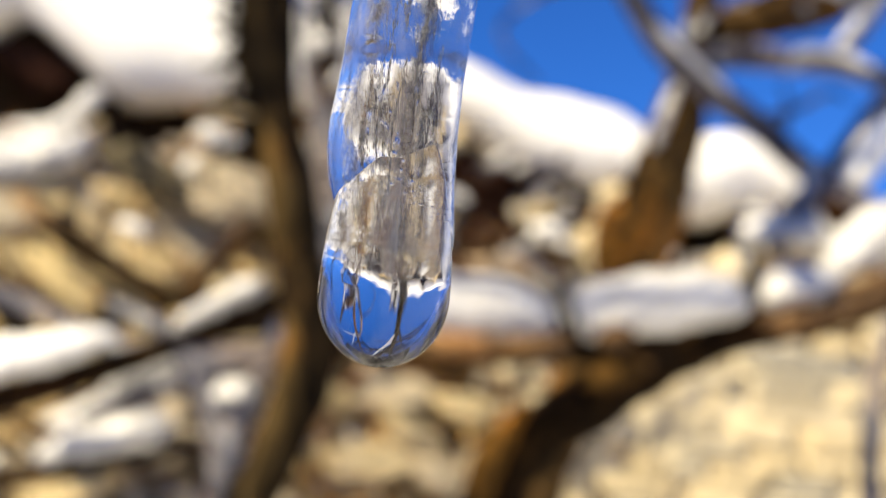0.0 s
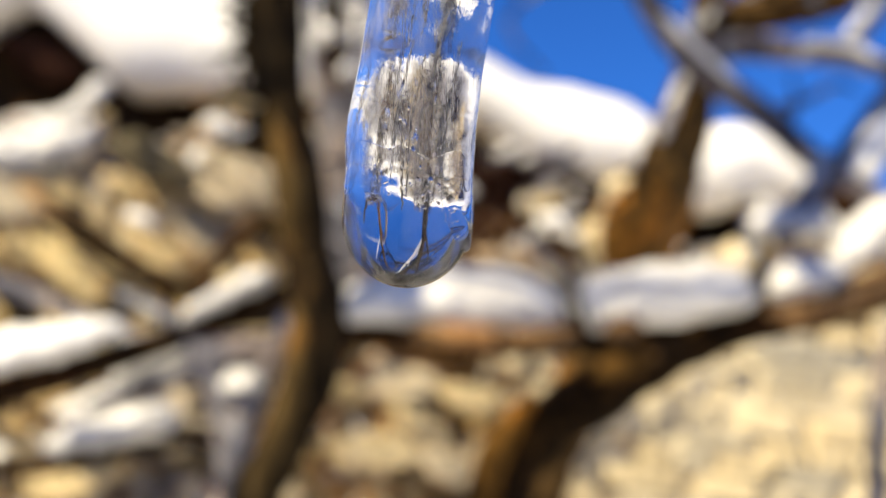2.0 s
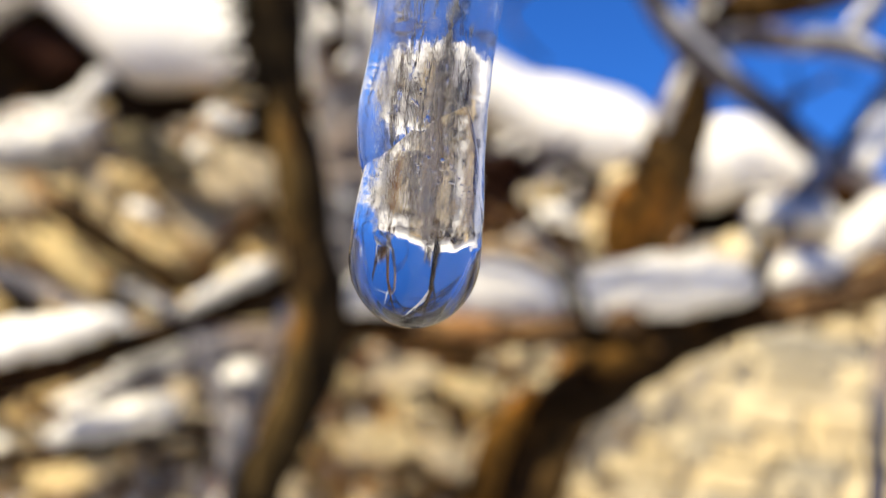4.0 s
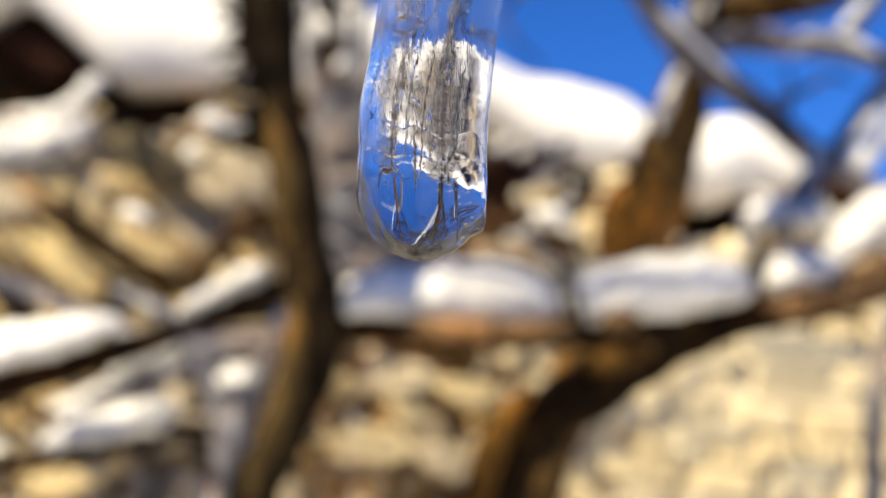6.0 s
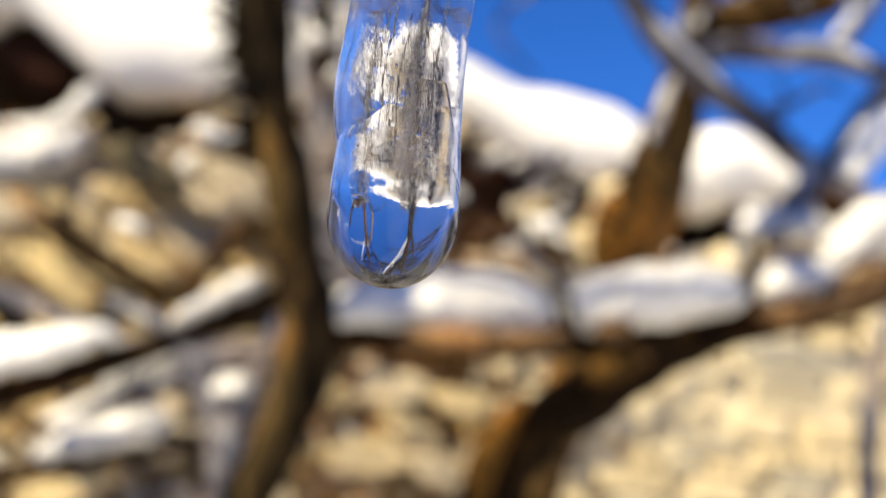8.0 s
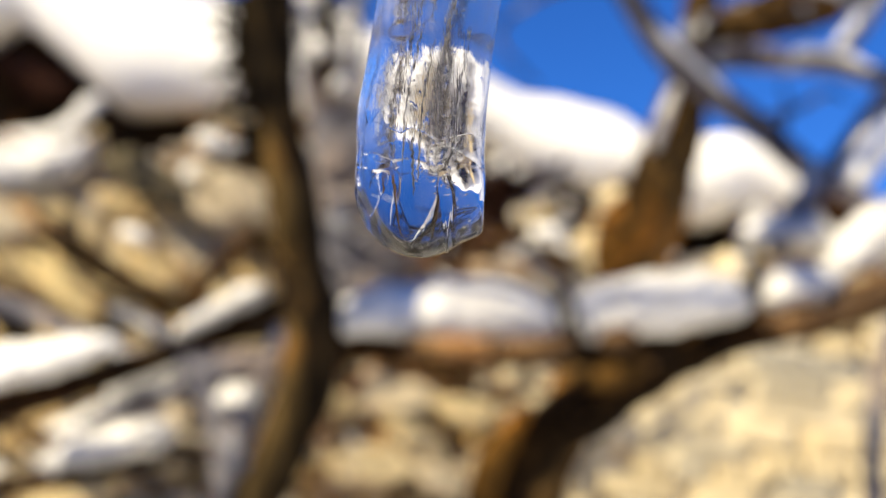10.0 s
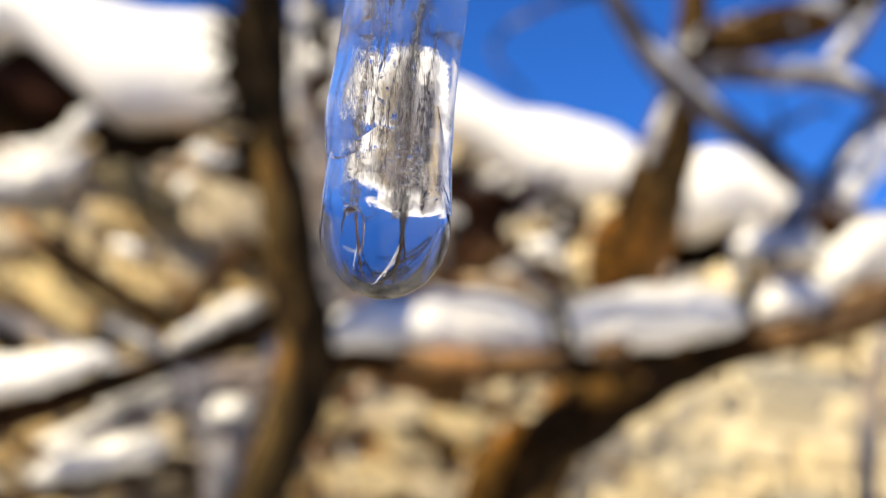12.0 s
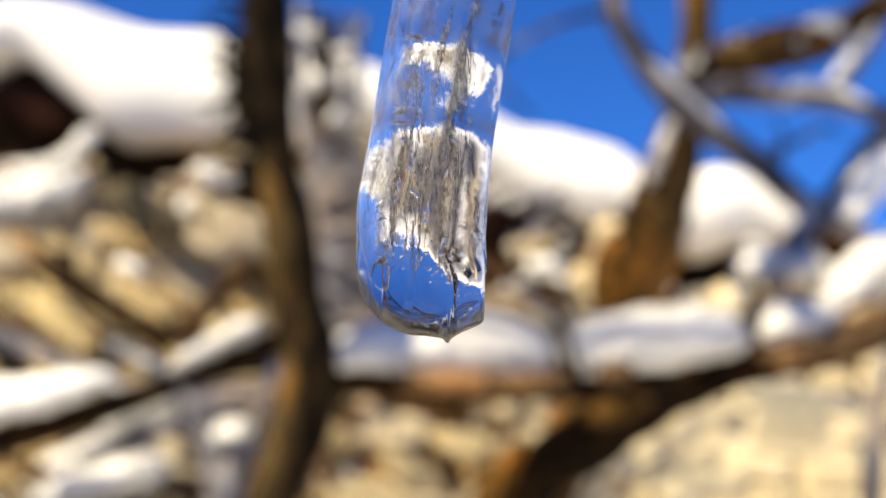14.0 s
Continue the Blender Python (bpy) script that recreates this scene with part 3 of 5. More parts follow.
for pts in ([(-0.153, 0.953, 1.955, 0.0074), (-0.239, 0.983, 2.102, 0.0058), (-0.315, 1.003, 2.318, 0.0046), (-0.440, 1.071, 2.549, 0.0028), (-0.528, 1.041, 2.766, 0.0011)],
            [(-0.163, 0.936, 2.078, 0.0070), (-0.098, 1.013, 2.246, 0.0056), (-0.024, 0.987, 2.431, 0.0041), (0.080, 1.060, 2.627, 0.0028), (0.104, 1.029, 2.849, 0.0011)],
            [(-0.173, 0.905, 2.299, 0.0060), (-0.258, 0.886, 2.433, 0.0042), (-0.270, 0.817, 2.563, 0.0022), (-0.322, 0.751, 2.672, 0.0008)],
            [(-0.189, 0.882, 2.459, 0.0056), (-0.106, 0.865, 2.578, 0.0037), (-0.086, 0.839, 2.763, 0.0023), (0.000, 0.819, 2.904, 0.0009)],
            [(-0.315, 1.003, 2.318, 0.0031), (-0.292, 1.032, 2.471, 0.0021), (-0.308, 1.015, 2.592, 0.0011)],
            [(-0.024, 0.987, 2.431, 0.0031), (-0.042, 1.013, 2.603, 0.0021), (-0.005, 0.994, 2.737, 0.0011)]):
    part("branch", tube([(x, y, z, thick * 1.6) for x, y, z, thick in pts], sides=9, seed=2.0), BARK_DARK, dark_tree)

part("bough", tube([(-0.161, 0.947, 2.000, 0.0121), (-0.10, 0.80, 2.12, 0.013), (-0.03, 0.45, 1.87, 0.011), (0.006, 0.16, 1.715, 0.010), (0.012, 0.06, 1.692, 0.010), (0.014, -0.08, 1.70, 0.007), (0.02, -0.22, 1.73, 0.004)], sides=10, seed=2.5), BARK_DARK, dark_tree)

def twigs(tree, starts, seed, count, least=-0.1, snowy=False, most=1.0, bark=None, stout=False):
    """Fine twigs sprouting up and outward from the boughs."""
    rnd = random.Random(seed)
    for _ in range(count):
        p = Vector(starts[_ % len(starts)][:3])
        way = Vector((rnd.uniform(-1, 1), rnd.uniform(-0.5, 0.5), rnd.uniform(least, most))).normalized()
        line = []
        r = rnd.uniform(0.006, 0.011) if snowy or stout else rnd.uniform(0.0035, 0.006)
        for k in range(5):
            line.append((*p, r * (1 - k * 0.2) + 0.0006))
            way = (way + Vector((rnd.uniform(-0.5, 0.5), rnd.uniform(-0.3, 0.3), rnd.uniform(-0.25, 0.4)))).normalized()
            way.z = max(way.z, least)
            p = p + way * rnd.uniform(0.05, 0.10) * (1.8 if snowy or stout else 1)
        part("twig", tube(line, sides=6, per=3, seed=float(_)), SNOW if snowy else bark or BARK_GREY, tree, "twig coated with sunlit snow" if snowy else "")


twigs(dark_tree, [(-0.239, 0.983, 2.102), (-0.315, 1.003, 2.318), (-0.098, 1.013, 2.246), (-0.024, 0.987, 2.431), (-0.258, 0.886, 2.433), (-0.106, 0.865, 2.578), (-0.167, 0.924, 2.161)], 31, 60, -0.1, False, 1.0, BARK_DARK)
twigs(dark_tree, [(-0.281, 0.997, 2.215), (-0.315, 1.003, 2.318), (-0.098, 1.013, 2.246), (-0.061, 1.000, 2.339), (-0.024, 0.987, 2.431), (0.080, 1.060, 2.627), (-0.258, 0.886, 2.433), (-0.106, 0.865, 2.578), (-0.195, 0.879, 2.482)], 35, 26, -0.1, False, 0.7, BARK_DARK, True)
twigs(dark_tree, [(-0.161, 0.947, 2.000), (-0.163, 0.940, 2.046), (-0.198, 0.968, 2.029), (-0.239, 0.983, 2.102), (-0.278, 0.998, 2.206), (-0.132, 0.975, 2.160), (-0.098, 1.013, 2.246)], 37, 2, 0.08, True, 0.6)

twigs(dark_tree, [(-0.278, 0.998, 2.206), (-0.315, 1.003, 2.318), (-0.061, 1.000, 2.339), (-0.024, 0.987, 2.431), (-0.258, 0.886, 2.433), (-0.106, 0.865, 2.578), (-0.086, 0.839, 2.763), (0.080, 1.060, 2.627), (-0.440, 1.071, 2.549)], 41, 40, -0.05, False, 0.7, BARK_DARK)

# unseen overhanging branches, added to cast shade on the snowy limb
part("branch", tube([(-0.163, 0.936, 2.078, 0.0065), (-0.54, 0.83, 2.06, 0.007), (-0.36, 0.805, 2.05, 0.006), (-0.20, 0.79, 2.055, 0.005), (0.22, 0.78, 2.10, 0.004)], sides=8, seed=2.7), BARK_DARK, dark_tree)
part("branch", tube([(-0.162, 0.940, 2.046, 0.0056), (-0.42, 0.84, 2.02, 0.008), (-0.58, 0.80, 2.05, 0.004)], sides=8, seed=2.8), BARK_DARK, dark_tree)

# unseen thin parallel shoots, added to throw soft shade on the limb's snow
across = Vector((0, SUN_WAY.z, -SUN_WAY.y)).normalized()
for x0, x1 in ((-0.29, -0.21),):
    for k in range(-1, 4):
        if k:
            a, b = Vector((x0, 0.800, 2.053)) + across * 0.0085 * k, Vector((x1 - 0.004 * (k % 3), 0.790, 2.056)) + across * 0.0085 * k
            part("twig", tube([(*a, 0.0030), (*a.lerp(b, 0.5), 0.0027), (*b, 0.0012)], sides=6, per=3, seed=float(k)), BARK_DARK, dark_tree)

# lighter olive strips paint the sunlit left side of the dark trunk
for pts in ([(-0.148, 0.962, 1.783, 0.0027), (-0.137, 0.966, 1.749, 0.0120), (-0.129, 0.971, 1.713, 0.0140), (-0.128, 0.977, 1.677, 0.0046)], [(-0.118, 0.983, 1.640, 0.0060), (-0.118, 0.987, 1.591, 0.0120), (-0.126, 0.994, 1.541, 0.0130), (-0.142, 1.001, 1.495, 0.0120), (-0.157, 1.008, 1.459, 0.0037)]):
    part("lit_bark_ridge", tube(pts, sides=10, seed=22.0, knots=0.2), SUNLIT_OLIVE, dark_tree, "olive ridge coloured as the trunk's sunlit side")

rnd_side = random.Random(61)
for low, high, side, ahead, count in ((-60, 240, -1, 1.0, 60), (0, 430, 1, 1.35, 80)):
    for k in range(count):
        up = low + (high - low) * rnd_side.random()
        start = beside_trunk(up, ahead)
        way = Vector((side * rnd_side.uniform(0.5, 1.0), rnd_side.uniform(-0.3, 0.6), rnd_side.uniform(-0.5, 0.7))).normalized()
        size = rnd_side.uniform(0.035, 0.080) * (1.0 if side < 0 else 1.5)
        mid = start + way * size * 0.5 + Vector((0, 0, rnd_side.uniform(-0.008, 0.008)))
        tip = start + way * size
        part("twig", tube([(*start, 0.006), (*mid, 0.004), (*tip, 0.001)], sides=6, per=3, seed=float(k)), BARK_DARK if side < 0 else BARK_GREY, dark_tree)

# a snowy shrub on the bank
shrub = thing("bank_shrub", "leafless grey shrub with snow in its twigs on the bank", "shrub", place=(-0.278, 2.832, 1.950))
rnd_shrub = random.Random(90)
for k in range(13):
    f = k / 12
    foot, top = Vector((-0.278, 2.832, 1.950)), Vector((-0.348, 2.510, 2.516)).lerp(Vector((-0.188, 2.514, 2.486)), f)
    line = []
    for i in range(5):
        p = foot.lerp(top, i / 4) + Vector((rnd_shrub.uniform(-0.03, 0.03), rnd_shrub.uniform(-0.03, 0.03), 0)) * (1 if i else 0)
        line.append((*p, 0.021 - 0.0032 * i))
    part("stem", tube(line, sides=8, per=4, seed=40.0 + k), (BARK_GREY, BARK_OLIVE, BARK_GREY, BARK_DARK)[k % 4], shrub)
for k, pts in enumerate(([(-0.319, 2.518, 2.318, 0.0145), (-0.292, 2.514, 2.343, 0.0241), (-0.259, 2.516, 2.333, 0.0169)], [(-0.257, 2.547, 2.254, 0.0170), (-0.237, 2.545, 2.267, 0.0268), (-0.212, 2.546, 2.256, 0.0170)], [(-0.299, 2.603, 2.141, 0.0123), (-0.268, 2.602, 2.149, 0.0173), (-0.237, 2.604, 2.138, 0.0123)], [(-0.335, 2.478, 2.454, 0.0144), (-0.310, 2.482, 2.431, 0.0216), (-0.280, 2.479, 2.450, 0.0144)], [(-0.261, 2.485, 2.409, 0.0144), (-0.232, 2.487, 2.393, 0.0216), (-0.207, 2.483, 2.418, 0.0144)])):
    snow_on(pts, "small heap of snow caught in a shrub", 30.0 + k, rough=0.5, mat=DIMMED_SNOW)

# the thick forked tree with the snow-laden limb
big_tree = thing("forked_tree", "old brown-barked tree with low spreading limbs", "tree", place=(-0.017, 1.42, -0.05))
part("trunk", tube([(-0.017, 1.44, -0.15, 0.0600), (-0.019, 1.433, 0.262, 0.0518), (0.013, 1.313, 1.119, 0.0461), (0.054, 1.272, 1.406, 0.0322), (0.075, 1.260, 1.492, 0.0299), (0.108, 1.222, 1.550, 0.0281), (0.161, 1.166, 1.589, 0.0280), (0.222, 1.130, 1.627, 0.0210), (0.281, 1.097, 1.650, 0.0194), (0.342, 1.095, 1.665, 0.0184), (0.417, 1.090, 1.696, 0.0184), (0.517, 1.083, 1.746, 0.0174), (0.665, 1.065, 1.879, 0.0133), (0.859, 1.031, 2.115, 0.0061)], sides=18, rough=0.18, knots=0.15, seed=3.0), BARK_BROWN, big_tree)
part("limb", tube([(0.207, 1.109, 1.632, 0.0186), (0.157, 1.079, 1.633, 0.0201), (0.091, 1.069, 1.629, 0.0229), (0.011, 1.069, 1.628, 0.0219), (-0.044, 1.070, 1.626, 0.0199), (-0.092, 1.060, 1.623, 0.0157), (-0.166, 1.199, 1.644, 0.0134), (-0.288, 1.302, 1.629, 0.0109)], sides=16, rough=0.18, knots=0.12, seed=4.0), BARK_BROWN, big_tree)
# bare bark along the limb, with sunlight put into its orange colour
for pts in ([(-0.035, 1.030, 1.621, 0.0050), (-0.007, 1.022, 1.619, 0.0095), (0.027, 1.020, 1.618, 0.0105), (0.056, 1.030, 1.619, 0.0060)],
            [(0.056, 1.030, 1.620, 0.0060), (0.076, 1.020, 1.619, 0.0110), (0.095, 1.020, 1.622, 0.0115), (0.110, 1.030, 1.627, 0.0060)],
            [(0.133, 1.020, 1.630, 0.0050), (0.146, 1.012, 1.631, 0.0105), (0.161, 1.020, 1.635, 0.0060)],
            [(0.276, 1.050, 1.656, 0.0060), (0.293, 1.040, 1.655, 0.0120), (0.312, 1.040, 1.659, 0.0120), (0.335, 1.050, 1.666, 0.0080)],
            [(0.333, 1.060, 1.665, 0.0080), (0.354, 1.050, 1.675, 0.0140), (0.379, 1.050, 1.686, 0.0160), (0.408, 1.060, 1.704, 0.0120)],
            [(0.125, 1.090, 1.600, 0.0040), (0.144, 1.080, 1.603, 0.0080), (0.164, 1.080, 1.607, 0.0085), (0.188, 1.090, 1.615, 0.0040)]):
    part("lit_bark_ridge", tube(pts, sides=10, seed=21.0, knots=0.2), SUNLIT_BARE, big_tree, "bare bark ridge coloured a sunlit orange")
# amber paints the sunlit fork and left edge over the nearly black trunk
part("lit_bark_ridge", tube([(0.120, 1.045, 1.595, 0.0050), (0.136, 1.035, 1.598, 0.0105), (0.155, 1.035, 1.602, 0.0105), (0.176, 1.045, 1.610, 0.0050)], sides=10, seed=24.0, knots=0.2), AMBER, big_tree, "amber patch coloured as sunlit bark")
part("lit_bark_ridge", tube([(0.086, 1.188, 1.575, 0.0055), (0.060, 1.219, 1.533, 0.0150), (0.044, 1.236, 1.484, 0.0165), (0.034, 1.248, 1.436, 0.0100)], sides=10, seed=23.0, knots=0.2), AMBER, big_tree, "amber ridge coloured as the trunk's sunlit side")
part("branch", tube([(0.118, 1.097, 1.648, 0.0061), (0.103, 1.083, 1.677, 0.0056), (0.084, 1.080, 1.698, 0.0046), (0.059, 1.087, 1.716, 0.0026)], sides=9, seed=5.0), BARK_GREY, big_tree)
part("branch", tube([(0.069, 1.030, 1.706, 0.0020), (0.088, 1.020, 1.689, 0.0030), (0.103, 1.015, 1.665, 0.0038), (0.112, 1.020, 1.642, 0.0040), (0.117, 1.050, 1.625, 0.0040)], sides=9, seed=5.2), BARK_DARK, big_tree)
part("branch", tube([(0.281, 1.096, 1.655, 0.0061), (0.271, 1.060, 1.696, 0.0045), (0.275, 1.056, 1.721, 0.0030)], sides=9, seed=5.5), BARK_DARK, big_tree)

# the limb's half shade is also put into this greyer snow's colour
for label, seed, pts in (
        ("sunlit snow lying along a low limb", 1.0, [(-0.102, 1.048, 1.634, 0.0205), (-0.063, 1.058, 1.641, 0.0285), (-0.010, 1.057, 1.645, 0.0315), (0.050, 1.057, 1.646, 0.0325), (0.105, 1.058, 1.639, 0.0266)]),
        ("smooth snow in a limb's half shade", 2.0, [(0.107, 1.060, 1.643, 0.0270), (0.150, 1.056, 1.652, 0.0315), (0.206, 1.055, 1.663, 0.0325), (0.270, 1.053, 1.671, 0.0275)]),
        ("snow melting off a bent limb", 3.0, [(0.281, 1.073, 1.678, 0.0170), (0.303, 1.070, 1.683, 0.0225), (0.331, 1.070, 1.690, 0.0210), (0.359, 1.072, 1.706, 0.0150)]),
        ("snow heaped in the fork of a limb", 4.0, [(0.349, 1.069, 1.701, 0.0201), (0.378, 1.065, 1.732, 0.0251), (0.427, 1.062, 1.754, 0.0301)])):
    snow_on([(x, y, z - 0.003, thick * 1.04) for x, y, z, thick in pts], label, seed, flat=0.88, rough=0.15, mat=DIMMED_SNOW)

# the grey and brown boughs against the sky
crooked = thing("crooked_tree", "crooked brown tree with grey lichened boughs", "tree", place=(0.090, 1.787, -0.05))
part("trunk", tube([(0.090, 1.807, -0.15, 0.0500), (0.061, 1.787, 0.333, 0.0446), (0.104, 1.652, 1.292, 0.0342), (0.140, 1.626, 1.478, 0.0327), (0.190, 1.575, 1.626, 0.0380), (0.228, 1.544, 1.704, 0.0430), (0.241, 1.483, 1.776, 0.0450), (0.259, 1.472, 1.853, 0.0400), (0.276, 1.463, 1.916, 0.0350), (0.290, 1.455, 1.972, 0.0310), (0.299, 1.448, 2.028, 0.0265), (0.302, 1.435, 2.118, 0.0209), (0.278, 1.402, 2.351, 0.0181), (0.290, 1.354, 2.697, 0.0160), (0.237, 1.296, 3.109, 0.0110), (0.246, 1.257, 3.385, 0.0050)], rough=0.18, knots=0.15, seed=6.0), BARK_UMBER, crooked)
part("bough", tube([(0.295, 1.447, 2.035, 0.0251), (0.328, 1.395, 2.040, 0.0269), (0.375, 1.345, 2.039, 0.0286), (0.426, 1.343, 2.054, 0.0247), (0.490, 1.338, 2.089, 0.0195), (0.639, 1.315, 2.250, 0.0130)], rough=0.18, knots=0.15, seed=7.0), BARK_OLIVE, crooked)
part("bough", tube([(0.281, 1.409, 2.303, 0.0111), (0.199, 1.324, 2.186, 0.0130), (0.177, 1.290, 2.069, 0.0125), (0.201, 1.297, 2.021, 0.0150), (0.238, 1.304, 1.972, 0.0163), (0.290, 1.310, 1.931, 0.0163), (0.342, 1.315, 1.896, 0.0150), (0.386, 1.272, 1.838, 0.0145), (0.424, 1.228, 1.795, 0.0151), (0.475, 1.182, 1.760, 0.0145)], sides=12, seed=8.0), BARK_TAUPE, crooked)
part("bough", tube([(0.296, 1.450, 2.014, 0.0153), (0.331, 1.352, 1.989, 0.0156), (0.384, 1.352, 1.986, 0.0143), (0.436, 1.353, 1.983, 0.0117), (0.515, 1.355, 1.967, 0.0117)], sides=12, seed=9.0), BARK_TAUPE, crooked)
part("branch", tube([(0.423, 1.353, 1.983, 0.0104), (0.448, 1.350, 2.003, 0.0104), (0.472, 1.345, 2.036, 0.0091), (0.503, 1.338, 2.089, 0.0065)], sides=10, seed=10.0), BARK_TAUPE, crooked)
part("branch", tube([(0.478, 1.260, 1.926, 0.0205), (0.450, 1.266, 1.886, 0.0205), (0.416, 1.272, 1.842, 0.0181), (0.375, 1.258, 1.798, 0.0166), (0.339, 1.235, 1.745, 0.0139)], sides=12, seed=11.0), BARK_TAUPE, crooked)
part("branch", tube([(0.296, 1.426, 2.179, 0.0097), (0.180, 1.401, 2.361, 0.0070), (0.088, 1.374, 2.550, 0.0049), (0.034, 1.336, 2.824, 0.0021)], sides=9, seed=12.0), BARK_DARK, crooked)
part("branch", tube([(0.281, 1.400, 2.365, 0.0097), (0.408, 1.372, 2.564, 0.0070), (0.451, 1.333, 2.842, 0.0042), (0.540, 1.304, 3.053, 0.0021)], sides=9, seed=13.0), BARK_DARK, crooked)
part("burl", tube([(0.189, 1.430, 1.741, 0.0140), (0.198, 1.415, 1.770, 0.0260), (0.213, 1.410, 1.796, 0.0300), (0.230, 1.415, 1.825, 0.0240), (0.247, 1.420, 1.854, 0.0100)], sides=12, seed=20.0, knots=0.2), AMBER, crooked, "amber-brown bare patch of bark")
snow_on([(0.243, 1.420, 1.888, 0.0060), (0.251, 1.415, 1.915, 0.0100), (0.260, 1.410, 1.942, 0.0100), (0.269, 1.410, 1.970, 0.0060)], "strip of snow plastered on a trunk", 18.0, rough=0.4, mat=DIMMED_SNOW)
twigs(crooked, [(0.180, 1.401, 2.361), (0.088, 1.374, 2.550), (0.408, 1.372, 2.564), (0.451, 1.333, 2.842), (0.278, 1.402, 2.351), (0.290, 1.354, 2.697)], 33, 40, -0.1, False, 1.0, BARK_DARK)
twigs(crooked, [(0.119, 1.384, 2.482), (0.088, 1.374, 2.550), (0.034, 1.336, 2.824), (0.408, 1.372, 2.564), (0.451, 1.333, 2.842), (0.290, 1.354, 2.697), (0.237, 1.296, 3.109), (0.540, 1.304, 3.053)], 36, 26, -0.1, False, 0.7, BARK_DARK, True)
twigs(crooked, [(0.289, 1.417, 2.248), (0.240, 1.414, 2.270), (0.180, 1.401, 2.361), (0.134, 1.387, 2.455), (0.342, 1.386, 2.465), (0.278, 1.402, 2.351)], 38, 2, 0.08, True, 0.6)
snow_on([(0.476, 1.254, 1.899, 0.0240), (0.447, 1.250, 1.854, 0.0273), (0.419, 1.246, 1.810, 0.0236)], "snow caught on a bough beside the sky", 5.0)
snow_on([(0.381, 1.322, 1.987, 0.0038), (0.407, 1.322, 1.987, 0.0083), (0.439, 1.323, 1.983, 0.0076), (0.478, 1.325, 1.969, 0.0045)], "thin snow on a grey bough against the sky", 24.0, rough=0.4)
snow_on([(0.421, 1.322, 1.985, 0.0045), (0.442, 1.319, 2.008, 0.0076), (0.464, 1.315, 2.038, 0.0064), (0.480, 1.311, 2.065, 0.0038)], "thin snow on a forking grey bough", 25.0, rough=0.4)
snow_on([(0.215, 1.280, 1.997, 0.0031), (0.237, 1.283, 1.977, 0.0062), (0.272, 1.287, 1.948, 0.0056), (0.304, 1.291, 1.923, 0.0031)], "frost of snow on a slanting grey bough", 26.0, rough=0.4)
for pts in ([(0.184, 1.302, 2.061, 0.0051), (0.123, 1.304, 2.046, 0.0038), (0.064, 1.308, 2.012, 0.0032), (0.053, 1.313, 1.980, 0.0025), (0.096, 1.319, 1.935, 0.0019)], [(0.335, 1.314, 1.899, 0.0050), (0.379, 1.312, 1.916, 0.0044), (0.418, 1.319, 1.939, 0.0032), (0.444, 1.319, 1.934, 0.0019)], [(0.352, 1.307, 1.882, 0.0044), (0.370, 1.303, 1.907, 0.0031), (0.365, 1.307, 1.947, 0.0019)]):
    part("twig", tube(pts, sides=7, seed=44.0), BARK_OLIVE, crooked)
part("knot", tube([(0.378, 1.200, 1.788, 0.0060), (0.384, 1.190, 1.781, 0.0130), (0.395, 1.190, 1.775, 0.0130), (0.408, 1.200, 1.772, 0.0060)], sides=10, seed=53.0, knots=0.2), BARK_BROWN, crooked, "dark brown knot on a bough")
snow_on([(0.303, 1.252, 1.764, 0.0236), (0.356, 1.253, 1.760, 0.0295), (0.414, 1.232, 1.765, 0.0267)], "snow behind a limb, dimmed to a shaded grey", 6.0, mat=DIMMED_SNOW)

def bare_tree(x, y, height, seed, label):
    """A slender leafless tree: trunk, boughs and twigs."""
    rnd = random.Random(seed)
    tree = thing("bare_tree", label, "tree", place=(x, y, -0.05))
    line = [Vector((x + rnd.uniform(-0.05, 0.05) * (k > 0), y + rnd.uniform(-0.05, 0.05) * (k > 0), -0.15 + height * k / 7)) for k in range(8)]
    part("trunk", tube([(*p, 0.045 - 0.0055 * k) for k, p in enumerate(line)], sides=10, seed=seed * 1.0), BARK_DARK, tree)
    starts = []
    for k in range(11):
        f = 3.2 + 3.6 * k / 10
        p = line[int(f)].lerp(line[min(int(f) + 1, 7)], f % 1)
        a = k * 2.4 + rnd.uniform(-0.5, 0.5)
        way = Vector((math.cos(a), math.sin(a), rnd.uniform(0.2, 0.7)))
        reach = rnd.uniform(0.5, 0.9) * (1.1 - 0.06 * k)
        pts = [p + way * reach * q + Vector((rnd.uniform(-0.05, 0.05), rnd.uniform(-0.05, 0.05), 0.12 * q * q)) * (q > 0) for q in (0, 0.35, 0.7, 1.0)]
        part("bough", tube([(*q, 0.016 - 0.0042 * i) for i, q in enumerate(pts)], sides=8, per=4, seed=seed + k * 1.0), BARK_DARK, tree)
        starts += pts[1:3]
    twigs(tree, starts, seed, 34, -0.05, False, 0.8, BARK_DARK)


bare_tree(1.62, 2.05, 3.6, 71, "leafless dark tree standing beside the stone wall")
bare_tree(2.5, 1.3, 3.3, 72, "leafless dark tree on the open snow")
bare_tree(-2.15, 1.5, 3.3, 73, "leafless dark tree at the foot of the snowy slope")

# made-up grey stem, standing in for the wall's bluish shaded end
shade_stem = thing("shade_stem", "grey stem added in place of the wall's shaded end", "tree", place=(0.60, 1.75, -0.05))
